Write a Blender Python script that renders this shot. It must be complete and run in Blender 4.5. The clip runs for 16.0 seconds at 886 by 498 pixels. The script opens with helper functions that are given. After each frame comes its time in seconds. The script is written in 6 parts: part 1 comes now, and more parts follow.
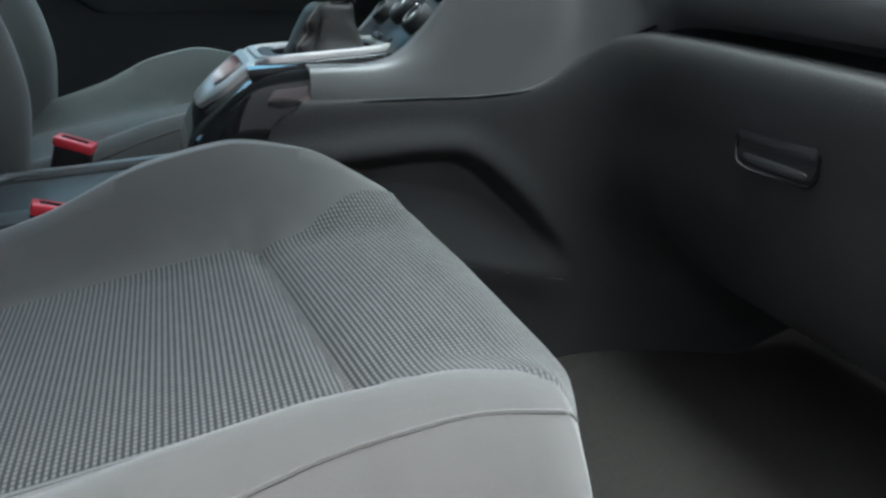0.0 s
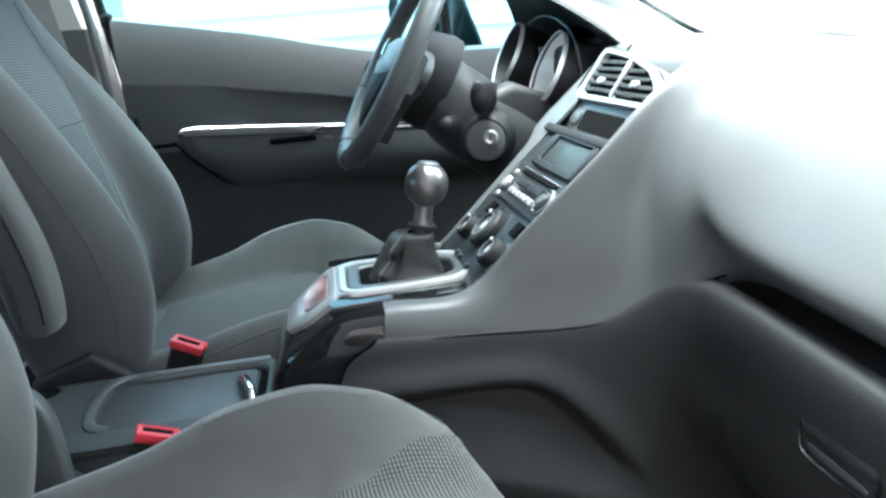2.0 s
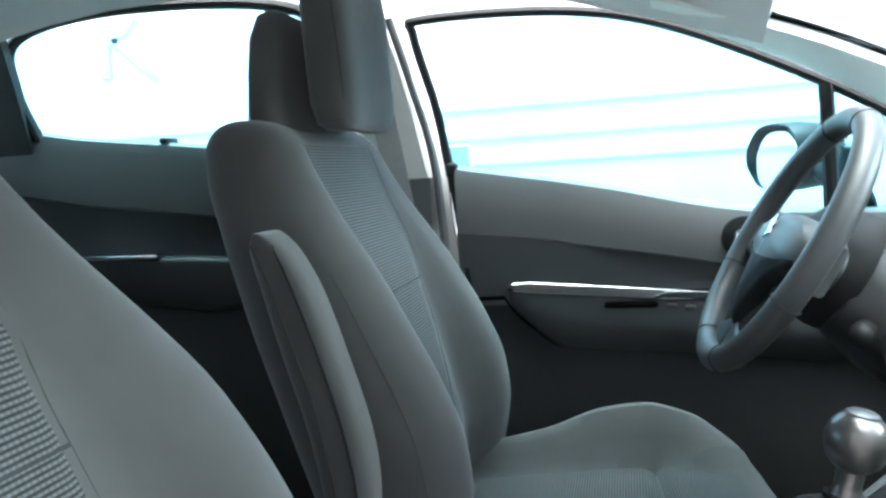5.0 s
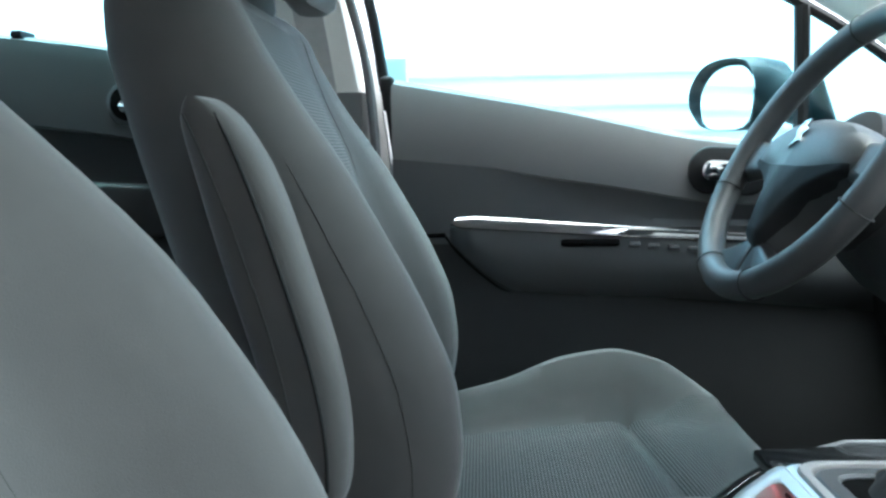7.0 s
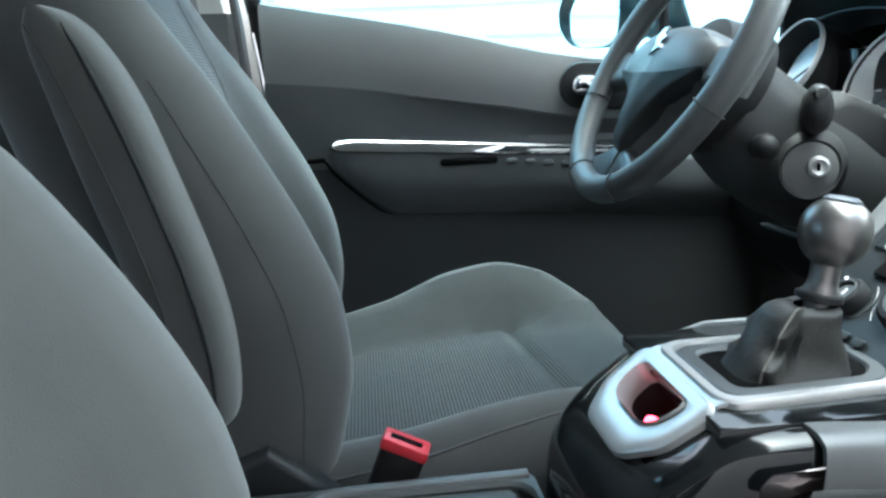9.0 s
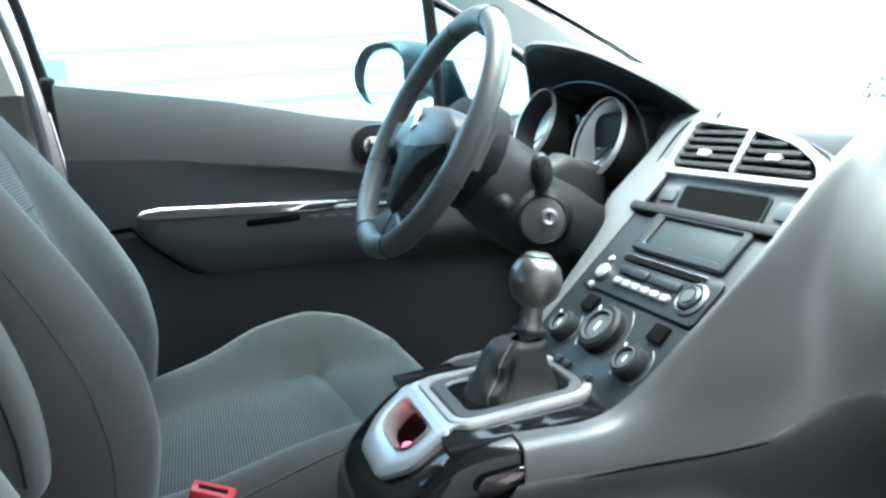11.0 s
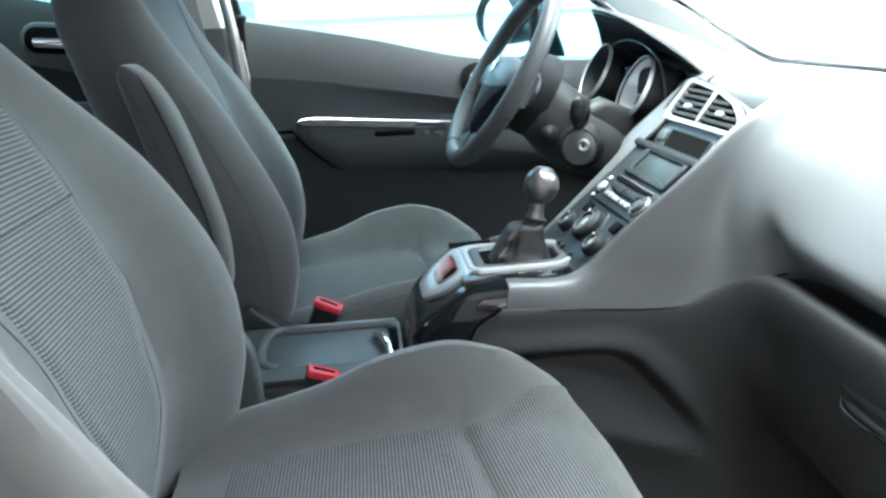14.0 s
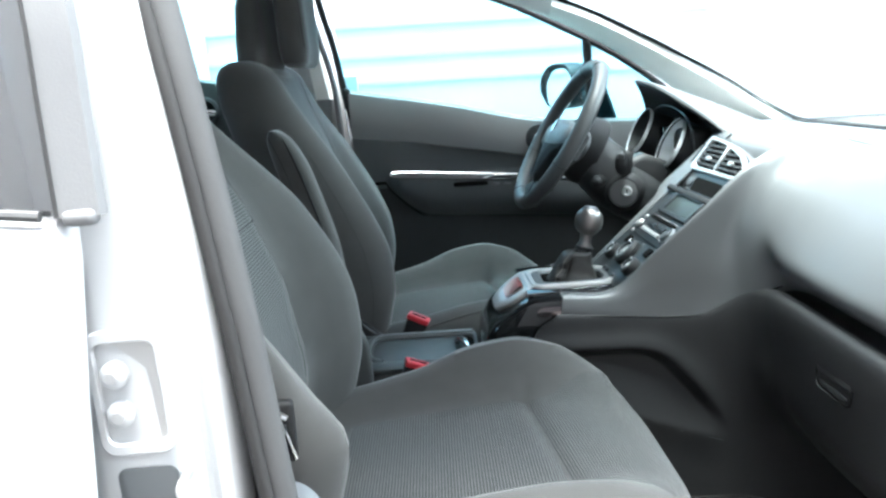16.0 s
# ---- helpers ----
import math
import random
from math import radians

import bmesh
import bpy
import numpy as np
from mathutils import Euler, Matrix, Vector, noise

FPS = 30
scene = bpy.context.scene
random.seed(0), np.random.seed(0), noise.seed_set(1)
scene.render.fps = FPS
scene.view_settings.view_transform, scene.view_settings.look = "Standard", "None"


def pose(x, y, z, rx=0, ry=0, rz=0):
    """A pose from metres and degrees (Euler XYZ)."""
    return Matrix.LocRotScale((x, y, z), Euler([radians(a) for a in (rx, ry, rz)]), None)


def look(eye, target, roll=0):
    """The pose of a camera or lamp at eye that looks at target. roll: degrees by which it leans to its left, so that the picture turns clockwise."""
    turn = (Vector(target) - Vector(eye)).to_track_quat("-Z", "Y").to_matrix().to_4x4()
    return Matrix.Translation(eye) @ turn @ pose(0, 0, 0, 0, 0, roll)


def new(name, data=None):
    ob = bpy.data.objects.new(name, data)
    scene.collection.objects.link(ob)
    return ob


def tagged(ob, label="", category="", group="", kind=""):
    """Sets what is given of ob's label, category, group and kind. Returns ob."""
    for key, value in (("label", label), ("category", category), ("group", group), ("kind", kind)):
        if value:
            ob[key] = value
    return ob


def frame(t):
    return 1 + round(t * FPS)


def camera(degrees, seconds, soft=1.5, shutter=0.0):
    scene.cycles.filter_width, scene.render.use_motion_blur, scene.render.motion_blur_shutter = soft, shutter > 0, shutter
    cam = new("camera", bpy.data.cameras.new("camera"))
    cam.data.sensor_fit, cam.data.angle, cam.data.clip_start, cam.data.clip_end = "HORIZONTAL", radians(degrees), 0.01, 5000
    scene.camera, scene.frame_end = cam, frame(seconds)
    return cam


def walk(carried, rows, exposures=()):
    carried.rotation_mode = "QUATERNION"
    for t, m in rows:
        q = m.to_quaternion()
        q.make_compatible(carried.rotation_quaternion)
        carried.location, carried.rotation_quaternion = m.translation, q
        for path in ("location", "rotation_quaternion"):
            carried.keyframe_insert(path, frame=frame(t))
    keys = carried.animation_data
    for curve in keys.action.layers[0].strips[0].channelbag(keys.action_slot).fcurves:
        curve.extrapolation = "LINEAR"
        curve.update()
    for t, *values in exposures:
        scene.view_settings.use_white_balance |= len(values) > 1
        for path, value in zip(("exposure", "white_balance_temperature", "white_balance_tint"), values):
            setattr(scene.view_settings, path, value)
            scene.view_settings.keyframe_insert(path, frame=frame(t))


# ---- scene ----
cam = camera(61.1, 16.0, soft=2.7)
PATH = [
    (0, (-0.162, -0.859, 0.571), (0.417, 0.897, -0.191), -2.8),
    (0.5, (-0.153, -0.853, 0.608), (0.58, 0.854, -0.135), -1.8),
    (1, (-0.133, -0.852, 0.642), (0.575, 0.881, -0.062), -2.8),
    (1.5, (-0.105, -0.843, 0.693), (0.339, 1.009, 0.082), -4.5),
    (2, (-0.076, -0.851, 0.728), (0.181, 1.057, 0.186), -5.1),
    (2.5, (-0.072, -0.858, 0.763), (0.032, 1.075, 0.261), -5.0),
    (3, (-0.097, -0.821, 0.777), (-0.224, 1.12, 0.313), -4.7),
    (3.5, (-0.099, -0.775, 0.79), (-0.455, 1.151, 0.383), -4.6),
    (4, (-0.119, -0.73, 0.802), (-0.59, 1.188, 0.484), -3.4),
    (4.2, (-0.117, -0.719, 0.81), (-0.643, 1.19, 0.527), -3.0),
    (6.3, (-0.283, -0.545, 0.776), (-0.575, 1.426, 0.605), -3.1),
    (6.5, (-0.302, -0.53, 0.743), (-0.54, 1.448, 0.56), -1.7),
    (7, (-0.32, -0.5, 0.713), (-0.425, 1.479, 0.44), -1.2),
    (7.5, (-0.337, -0.492, 0.692), (-0.355, 1.476, 0.336), -2.1),
    (8, (-0.34, -0.489, 0.677), (-0.325, 1.467, 0.264), -2.4),
    (8.5, (-0.334, -0.493, 0.68), (-0.264, 1.461, 0.258), -2.7),
    (9, (-0.314, -0.509, 0.692), (-0.127, 1.431, 0.242), -2.8),
    (9.5, (-0.302, -0.529, 0.699), (0.046, 1.389, 0.248), -3.1),
    (10, (-0.279, -0.555, 0.71), (0.16, 1.354, 0.306), -3.6),
    (10.2, (-0.273, -0.568, 0.717), (0.212, 1.335, 0.337), -3.8),
    (12.3, (-0.235, -0.773, 0.778), (0.389, 1.031, 0.179), -5.0),
    (12.5, (-0.222, -0.797, 0.778), (0.335, 1.013, 0.137), -3.4),
    (13, (-0.194, -0.888, 0.794), (0.25, 0.948, 0.136), -1.9),
    (13.5, (-0.195, -0.966, 0.807), (0.145, 0.901, 0.177), -1.1),
    (14, (-0.216, -1.027, 0.797), (-0.034, 0.877, 0.214), -2.5),
    (14.5, (-0.22, -1.091, 0.797), (-0.118, 0.845, 0.305), -2.1),
    (15, (-0.228, -1.175, 0.794), (-0.127, 0.767, 0.324), -2.1),
    (15.5, (-0.237, -1.249, 0.81), (-0.155, 0.701, 0.376), -2.9),
    (16, (-0.248, -1.329, 0.821), (-0.236, 0.625, 0.394), -3.4),
]
walk(cam, [(t, look(eye, target, roll)) for t, eye, target, roll in PATH], [(0, 3.72, 5600, -3), (0.6, 4.3, 5600, -3), (1.4, 4.5, 5600, -3), (4.2, 4.4, 5600, -3), (6.4, 3.93, 5600, -3), (7.0, 4.28, 5600, -3), (7.5, 4.37, 5600, -3), (9.5, 4.55, 5600, -3), (10.2, 4.6, 5600, -3), (14, 4.5, 5600, -3), (15, 4.5, 5600, -3), (16, 4.15, 5600, -3)])

# ---- light ----
world = bpy.data.worlds.new("sky")
scene.world = world
world.use_nodes = True
wn = world.node_tree
sky = wn.nodes.new("ShaderNodeTexSky")
sky.sky_type = "NISHITA"
sky.sun_disc = False
sky.sun_elevation, sky.sun_rotation = radians(85), radians(262)
sky.air_density, sky.dust_density, sky.ozone_density = 0.22, 7.0, 0.0
wn.links.new(sky.outputs[0], wn.nodes["Background"].inputs[0])
wn.nodes["Background"].inputs[1].default_value = 0.15
sun = new("sun", bpy.data.lights.new("sun", "SUN"))
sun.data.energy, sun.data.angle, sun.data.color = 0.36, radians(25), (1.0, 0.95, 0.90)
sun.matrix_world = look((0.93, 0.06, 0.36), (0, 0, 0))


# ---- materials ----
def material(name, color, rough=0.6, metal=0.0, var=0.12, scale=30.0, grain=0.0, grain_scale=600.0, coat=0.0, sheen=0.0, spec=0.5):
    """A surface with slow colour variation and a fine grain relief."""
    m = bpy.data.materials.new(name)
    m.use_nodes = True
    nt = m.node_tree
    b = nt.nodes["Principled BSDF"]
    b.inputs["Roughness"].default_value = rough
    b.inputs["Metallic"].default_value = metal
    b.inputs["Coat Weight"].default_value = coat
    b.inputs["Coat Roughness"].default_value = 0.06
    b.inputs["Sheen Weight"].default_value = sheen
    b.inputs["Sheen Roughness"].default_value = 0.5
    b.inputs["Specular IOR Level"].default_value = spec
    tc = nt.nodes.new("ShaderNodeTexCoord")
    n1 = nt.nodes.new("ShaderNodeTexNoise")
    n1.inputs["Scale"].default_value = scale
    n1.inputs["Detail"].default_value = 4
    nt.links.new(tc.outputs["Object"], n1.inputs["Vector"])
    mix = nt.nodes.new("ShaderNodeMix")
    mix.data_type = "RGBA"
    mix.inputs["A"].default_value = (*[c * (1 - var) for c in color], 1)
    mix.inputs["B"].default_value = (*[min(1, c * (1 + var)) for c in color], 1)
    nt.links.new(n1.outputs["Fac"], mix.inputs["Factor"])
    nt.links.new(mix.outputs["Result"], b.inputs["Base Color"])
    rr = nt.nodes.new("ShaderNodeMapRange")
    rr.inputs["To Min"].default_value = max(0.0, rough - 0.06)
    rr.inputs["To Max"].default_value = min(1.0, rough + 0.06)
    nt.links.new(n1.outputs["Fac"], rr.inputs["Value"])
    nt.links.new(rr.outputs["Result"], b.inputs["Roughness"])
    if grain:
        n2 = nt.nodes.new("ShaderNodeTexNoise")
        n2.inputs["Scale"].default_value = grain_scale
        n2.inputs["Detail"].default_value = 2
        nt.links.new(tc.outputs["Object"], n2.inputs["Vector"])
        bump = nt.nodes.new("ShaderNodeBump")
        bump.inputs["Strength"].default_value = grain
        bump.inputs["Distance"].default_value = 0.001
        nt.links.new(n2.outputs["Fac"], bump.inputs["Height"])
        nt.links.new(bump.outputs["Normal"], b.inputs["Normal"])
    return m


def ribbed(name, dark, light, pitch, check_low):
    """A woven rib: light threads across the seat over a dark ground, broken into small checks."""
    m = bpy.data.materials.new(name)
    m.use_nodes = True
    nt = m.node_tree
    b = nt.nodes["Principled BSDF"]
    b.inputs["Roughness"].default_value = 0.95
    b.inputs["Sheen Weight"].default_value = 0.15
    uv = nt.nodes.new("ShaderNodeUVMap")
    sep = nt.nodes.new("ShaderNodeSeparateXYZ")
    nt.links.new(uv.outputs["UV"], sep.inputs[0])

    def wave(socket, period):
        a = nt.nodes.new("ShaderNodeMath")
        a.operation = "MULTIPLY"
        a.inputs[1].default_value = 2 * math.pi / period
        nt.links.new(socket, a.inputs[0])
        s = nt.nodes.new("ShaderNodeMath")
        s.operation = "SINE"
        nt.links.new(a.outputs[0], s.inputs[0])
        r = nt.nodes.new("ShaderNodeMapRange")
        r.inputs["From Min"].default_value = -0.6
        r.inputs["From Max"].default_value = 0.6
        nt.links.new(s.outputs[0], r.inputs["Value"])
        return r.outputs["Result"]
    rib, check = wave(sep.outputs["X"], pitch), wave(sep.outputs["Y"], pitch)
    k = nt.nodes.new("ShaderNodeMapRange")
    k.inputs["To Min"].default_value = check_low
    nt.links.new(check, k.inputs["Value"])
    f = nt.nodes.new("ShaderNodeMath")
    f.operation = "MULTIPLY"
    nt.links.new(rib, f.inputs[0])
    nt.links.new(k.outputs["Result"], f.inputs[1])
    n1 = nt.nodes.new("ShaderNodeTexNoise")
    n1.inputs["Scale"].default_value = 25
    g = nt.nodes.new("ShaderNodeMath")
    g.operation = "MULTIPLY_ADD"
    g.inputs[1].default_value = 0.25
    g.inputs[2].default_value = -0.12
    nt.links.new(n1.outputs["Fac"], g.inputs[0])
    f2 = nt.nodes.new("ShaderNodeMath")
    f2.operation = "ADD"
    f2.use_clamp = True
    nt.links.new(f.outputs[0], f2.inputs[0])
    nt.links.new(g.outputs[0], f2.inputs[1])
    mix = nt.nodes.new("ShaderNodeMix")
    mix.data_type = "RGBA"
    mix.inputs["A"].default_value = (*dark, 1)
    mix.inputs["B"].default_value = (*light, 1)
    nt.links.new(f2.outputs[0], mix.inputs["Factor"])
    nt.links.new(mix.outputs["Result"], b.inputs["Base Color"])
    bump = nt.nodes.new("ShaderNodeBump")
    bump.inputs["Strength"].default_value = 0.3
    bump.inputs["Distance"].default_value = 0.0008
    nt.links.new(f.outputs[0], bump.inputs["Height"])
    nt.links.new(bump.outputs["Normal"], b.inputs["Normal"])
    return m


def glass(name, tint=(0.95, 0.985, 0.985), gloss=0.03):
    """Thin window glass: clear straight through, with a weak mirror on it."""
    m = bpy.data.materials.new(name)
    m.use_nodes = True
    nt = m.node_tree
    nt.nodes.remove(nt.nodes["Principled BSDF"])
    t, g, mix, lw, f = (nt.nodes.new(k) for k in ("ShaderNodeBsdfTransparent", "ShaderNodeBsdfGlossy", "ShaderNodeMixShader", "ShaderNodeLayerWeight", "ShaderNodeMath"))
    t.inputs[0].default_value = (*tint, 1)
    g.inputs["Roughness"].default_value = 0.0
    f.operation = "POWER"
    f.inputs[1].default_value = 4.5
    nt.links.new(lw.outputs["Facing"], f.inputs[0])
    k = nt.nodes.new("ShaderNodeMath")
    k.operation = "MULTIPLY_ADD"
    k.inputs[1].default_value, k.inputs[2].default_value = 0.7, gloss
    nt.links.new(f.outputs[0], k.inputs[0])
    nt.links.new(k.outputs[0], mix.inputs[0])
    nt.links.new(t.outputs[0], mix.inputs[1])
    nt.links.new(g.outputs[0], mix.inputs[2])
    nt.links.new(mix.outputs[0], nt.nodes["Material Output"].inputs[0])
    return m


def glowing(name, color, strength):
    m = material(name, color)
    b = m.node_tree.nodes["Principled BSDF"]
    b.inputs["Emission Color"].default_value = (*color, 1)
    b.inputs["Emission Strength"].default_value = strength
    return m


FABRIC = material("seat_cloth", (0.056, 0.0553, 0.0530), 0.95, var=0.22, scale=22, grain=0.22, grain_scale=1400, sheen=0.25)
RIB = ribbed("back_rib_weave", (0.008, 0.0083, 0.0083), (0.108, 0.110, 0.108), 0.0049, 0.60)
RIBSEAT = ribbed("seat_check_weave", (0.006, 0.0062, 0.0062), (0.112, 0.114, 0.112), 0.0041, 0.45)
SEAMDARK = material("dark_seam_groove", (0.018, 0.019, 0.019), 0.95, spec=0.1)
SEAM = material("seam_thread", (0.047, 0.047, 0.046), 0.95, spec=0.1)
STITCH = material("gaiter_stitch", (0.13, 0.12, 0.11), 0.8, spec=0.2)
DASH = material("dash_soft_plastic", (0.080, 0.082, 0.084), 0.38, var=0.08, scale=8, grain=0.12, grain_scale=700)
DARK = material("dark_grained_plastic", (0.0185, 0.0185, 0.019), 0.52, var=0.12, scale=12, grain=0.4, grain_scale=500, spec=0.3)
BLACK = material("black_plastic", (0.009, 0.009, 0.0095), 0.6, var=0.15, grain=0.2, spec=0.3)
# colours real joints, and flat plates that stand for shade in recesses
VOID = material("black_joints_and_recess_shade", (0.004, 0.004, 0.004), 1.0, spec=0.05)
GLOSS = material("gloss_black_lacquer", (0.006, 0.0066, 0.0072), 0.10, coat=0.25, var=0.1, spec=0.25)
PANEL = material("anthracite_satin_panel", (0.017, 0.0195, 0.0215), 0.36, var=0.08, scale=20, grain=0.08, spec=0.4)
SILVER = material("satin_silver_plastic", (0.47, 0.465, 0.46), 0.40, metal=0.7, var=0.05, scale=15)
CHROME = material("polished_chrome", (0.82, 0.83, 0.84), 0.08, metal=1.0, var=0.03)
TRIM = material("dark_mirror_trim", (0.24, 0.235, 0.24), 0.10, metal=1.0, var=0.04)
KNOB = material("brushed_aluminium_knob", (0.17, 0.16, 0.155), 0.34, metal=0.95, var=0.08)
LEATHER = material("black_leather", (0.019, 0.018, 0.017), 0.5, spec=0.35, var=0.2, scale=60, grain=0.4, grain_scale=350)
WHEEL = material("steering_leather", (0.054, 0.056, 0.057), 0.45, var=0.15, scale=40, grain=0.3, grain_scale=600)
RED = material("red_plastic", (0.50, 0.025, 0.04), 0.35, var=0.06)
CARPET = material("charcoal_carpet", (0.018, 0.0168, 0.016), 1.0, var=0.35, scale=160, grain=1.0, grain_scale=700, spec=0.1)
MAT = material("black_mat", (0.008, 0.0073, 0.007), 1.0, var=0.35, scale=120, grain=1.0, grain_scale=500, spec=0.1)
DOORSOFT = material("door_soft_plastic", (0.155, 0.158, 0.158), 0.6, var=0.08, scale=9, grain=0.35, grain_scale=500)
DOORDARK = material("door_dark_cloth", (0.022, 0.0235, 0.0245), 0.9, var=0.2, scale=25, grain=0.4)
BEIGE = material("pale_pillar_trim", (0.83, 0.825, 0.785), 0.8, var=0.05, grain=0.2)
HEADLINE = material("pale_headliner", (0.70, 0.68, 0.665), 0.95, var=0.06, grain=0.3)
BELT = material("grey_belt_webbing", (0.45, 0.44, 0.43), 0.8, var=0.12, scale=80)
PAINT = material("silver_white_paint", (0.47, 0.475, 0.48), 0.3, var=0.03, coat=0.8, scale=6)
RUBBER = material("door_seal_rubber", (0.022, 0.021, 0.021), 0.75, var=0.2, scale=50, grain=0.3)
GLASS = glass("window_glass", (0.67, 0.91, 0.96))
SCREEN = glass("tinted_screen_glass", (0.88, 0.925, 0.925))
DARKGLASS = glass("tinted_glass", (0.50, 0.49, 0.50), 0.35)
COLUMN = material("column_plastic", (0.022, 0.023, 0.024), 0.5, var=0.1, grain=0.3)
HOUSING = material("dark_mirror_housing", (0.010, 0.013, 0.015), 0.5, spec=0.15)
# for the added plate that stands in for a reflection on the lacquer
SMOKED = material("smoked_reflection_plate", (0.11, 0.098, 0.10), 0.12, metal=1.0, var=0.04)
SATIN = material("dark_satin_plastic", (0.10, 0.105, 0.11), 0.35, metal=0.4, var=0.06)
PALESEAL = material("pale_grey_rubber", (0.15, 0.15, 0.152), 0.7, var=0.1, grain=0.2)
# armrest plastic; on the insert a darker copy of the trim for its shade
INSERT = material("armrest_and_shaded_insert", (0.072, 0.076, 0.078), 0.7, var=0.08, scale=9, grain=0.35, grain_scale=500)
SEALGREY = material("grey_seal_rubber", (0.065, 0.065, 0.066), 0.75, var=0.1, grain=0.2)
LCD = material("grey_green_display", (0.030, 0.036, 0.035), 0.35, var=0.05, spec=0.25)
# pale blue puts the sky's reflection into the left dial's colour
DIALREFLECT = material("dial_face_reflection", (0.48, 0.60, 0.70), 0.3, coat=0.5, var=0.1)
BEZEL = material("bright_dial_ring", (0.86, 0.87, 0.88), 0.22, metal=0.5, var=0.03)
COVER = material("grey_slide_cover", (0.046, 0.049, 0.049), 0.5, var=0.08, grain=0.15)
LOCK = material("grey_lock_face", (0.085, 0.085, 0.085), 0.45, var=0.08)
DIALDARK = material("dark_dial_face", (0.03, 0.035, 0.04), 0.3, coat=0.5, var=0.1)
WHITE = material("white_print", (0.75, 0.76, 0.76), 0.5, var=0.02)
ASPHALT = material("asphalt", (0.09, 0.086, 0.083), 0.9, var=0.2, scale=3, grain=0.6, grain_scale=60)
MIRROR = material("mirror_glass", (0.9, 0.92, 0.93), 0.02, metal=1.0, var=0.0)
GLOW = glowing("red_lamp", (1.0, 0.03, 0.06), 0.9)


# ---- mesh helpers ----
PLACE = {}


def part(name, bm, mat, parent=None, label="", flat=False):
    """Links a bmesh, given in world metres, as one mesh object under a thing or a part."""
    bm.normal_update()
    vs = [v.co for v in bm.verts]
    c = Vector([(min(v[k] for v in vs) + max(v[k] for v in vs)) / 2 for k in range(3)])
    bmesh.ops.translate(bm, vec=-c, verts=bm.verts)
    me = bpy.data.meshes.new(name)
    bm.to_mesh(me)
    bm.free()
    me.materials.append(mat)
    if not flat:
        me.polygons.foreach_set("use_smooth", [True] * len(me.polygons))
        me.set_sharp_from_angle(angle=radians(38))
    ob = new(name, me)
    PLACE[ob.name] = c
    ob.location = c - (PLACE[parent.name] if parent else Vector((0, 0, 0)))
    ob.parent = parent
    if label:
        ob["label"] = label
    return ob


def thing(name, at, label, category, group="", kind=""):
    ob = new(name)
    ob.empty_display_size = 0.05
    ob.location = at
    PLACE[ob.name] = Vector(at)
    return tagged(ob, label, category, group, kind)


def solo(name, bm, mat, label, category, group="", kind="", flat=False):
    return tagged(part(name, bm, mat, None, "", flat), label, category, group, kind)


def grid(rows, wrap_u=False, wrap_v=False, cap=False, uvs=None):
    """A skin over rows of points; wrap_v closes each row, wrap_u joins last to first, cap fills the end rows."""
    bm = bmesh.new()
    vv = [[bm.verts.new(p) for p in r] for r in rows]
    n, m = len(rows), len(rows[0])
    layer = bm.loops.layers.uv.new("UVMap") if uvs else None
    for i in range(n if wrap_u else n - 1):
        for j in range(m if wrap_v else m - 1):
            a, b = (i + 1) % n, (j + 1) % m
            f = bm.faces.new((vv[i][j], vv[i][b], vv[a][b], vv[a][j]))
            if uvs:
                for lp, (p, q) in zip(f.loops, ((i, j), (i, b), (a, b), (a, j))):
                    lp[layer].uv = uvs[p][q]
    if cap:
        bm.faces.new(vv[0])
        bm.faces.new(vv[-1])
    bmesh.ops.remove_doubles(bm, verts=bm.verts, dist=1e-6)
    bmesh.ops.recalc_face_normals(bm, faces=bm.faces)
    return bm


def thicken(bm, d):
    """Gives an open skin the thickness d, inwards."""
    bmesh.ops.solidify(bm, geom=bm.faces[:], thickness=d)
    bmesh.ops.recalc_face_normals(bm, faces=bm.faces)
    return bm


def smooth(points, n):
    """n points on a smooth curve through the given ones."""
    p = [np.array(q, float) for q in points]
    p = [2 * p[0] - p[1]] + p + [2 * p[-1] - p[-2]]
    out = []
    for k in np.linspace(0, len(points) - 1, n):
        i = min(int(k), len(points) - 2)
        t = k - i
        a, b, c, d = p[i:i + 4]
        out.append(0.5 * (2 * b + (c - a) * t + (2 * a - 5 * b + 4 * c - d) * t * t + (3 * b - a - 3 * c + d) * t ** 3))
    return out


def lerp(x, table):
    """A value on a smooth curve through rows (x, value), with no overshoot."""
    if x <= table[0][0]:
        return table[0][1]
    if x >= table[-1][0]:
        return table[-1][1]
    i = max(k for k in range(len(table) - 1) if table[k][0] <= x)
    h = [b[0] - a[0] for a, b in zip(table, table[1:])]
    d = [(b[1] - a[1]) / w for a, b, w in zip(table, table[1:], h)]

    def slope(k):
        if k == 0 or k == len(table) - 1:
            return d[0] if k == 0 else d[-1]
        return 0.0 if d[k - 1] * d[k] <= 0 else 2 * d[k - 1] * d[k] / (d[k - 1] + d[k])
    t = (x - table[i][0]) / h[i]
    a, b = slope(i) * h[i], slope(i + 1) * h[i]
    y0, y1 = table[i][1], table[i + 1][1]
    return y0 + t * a + t * t * (3 * (y1 - y0) - 2 * a - b) + t ** 3 * (2 * (y0 - y1) + a + b)


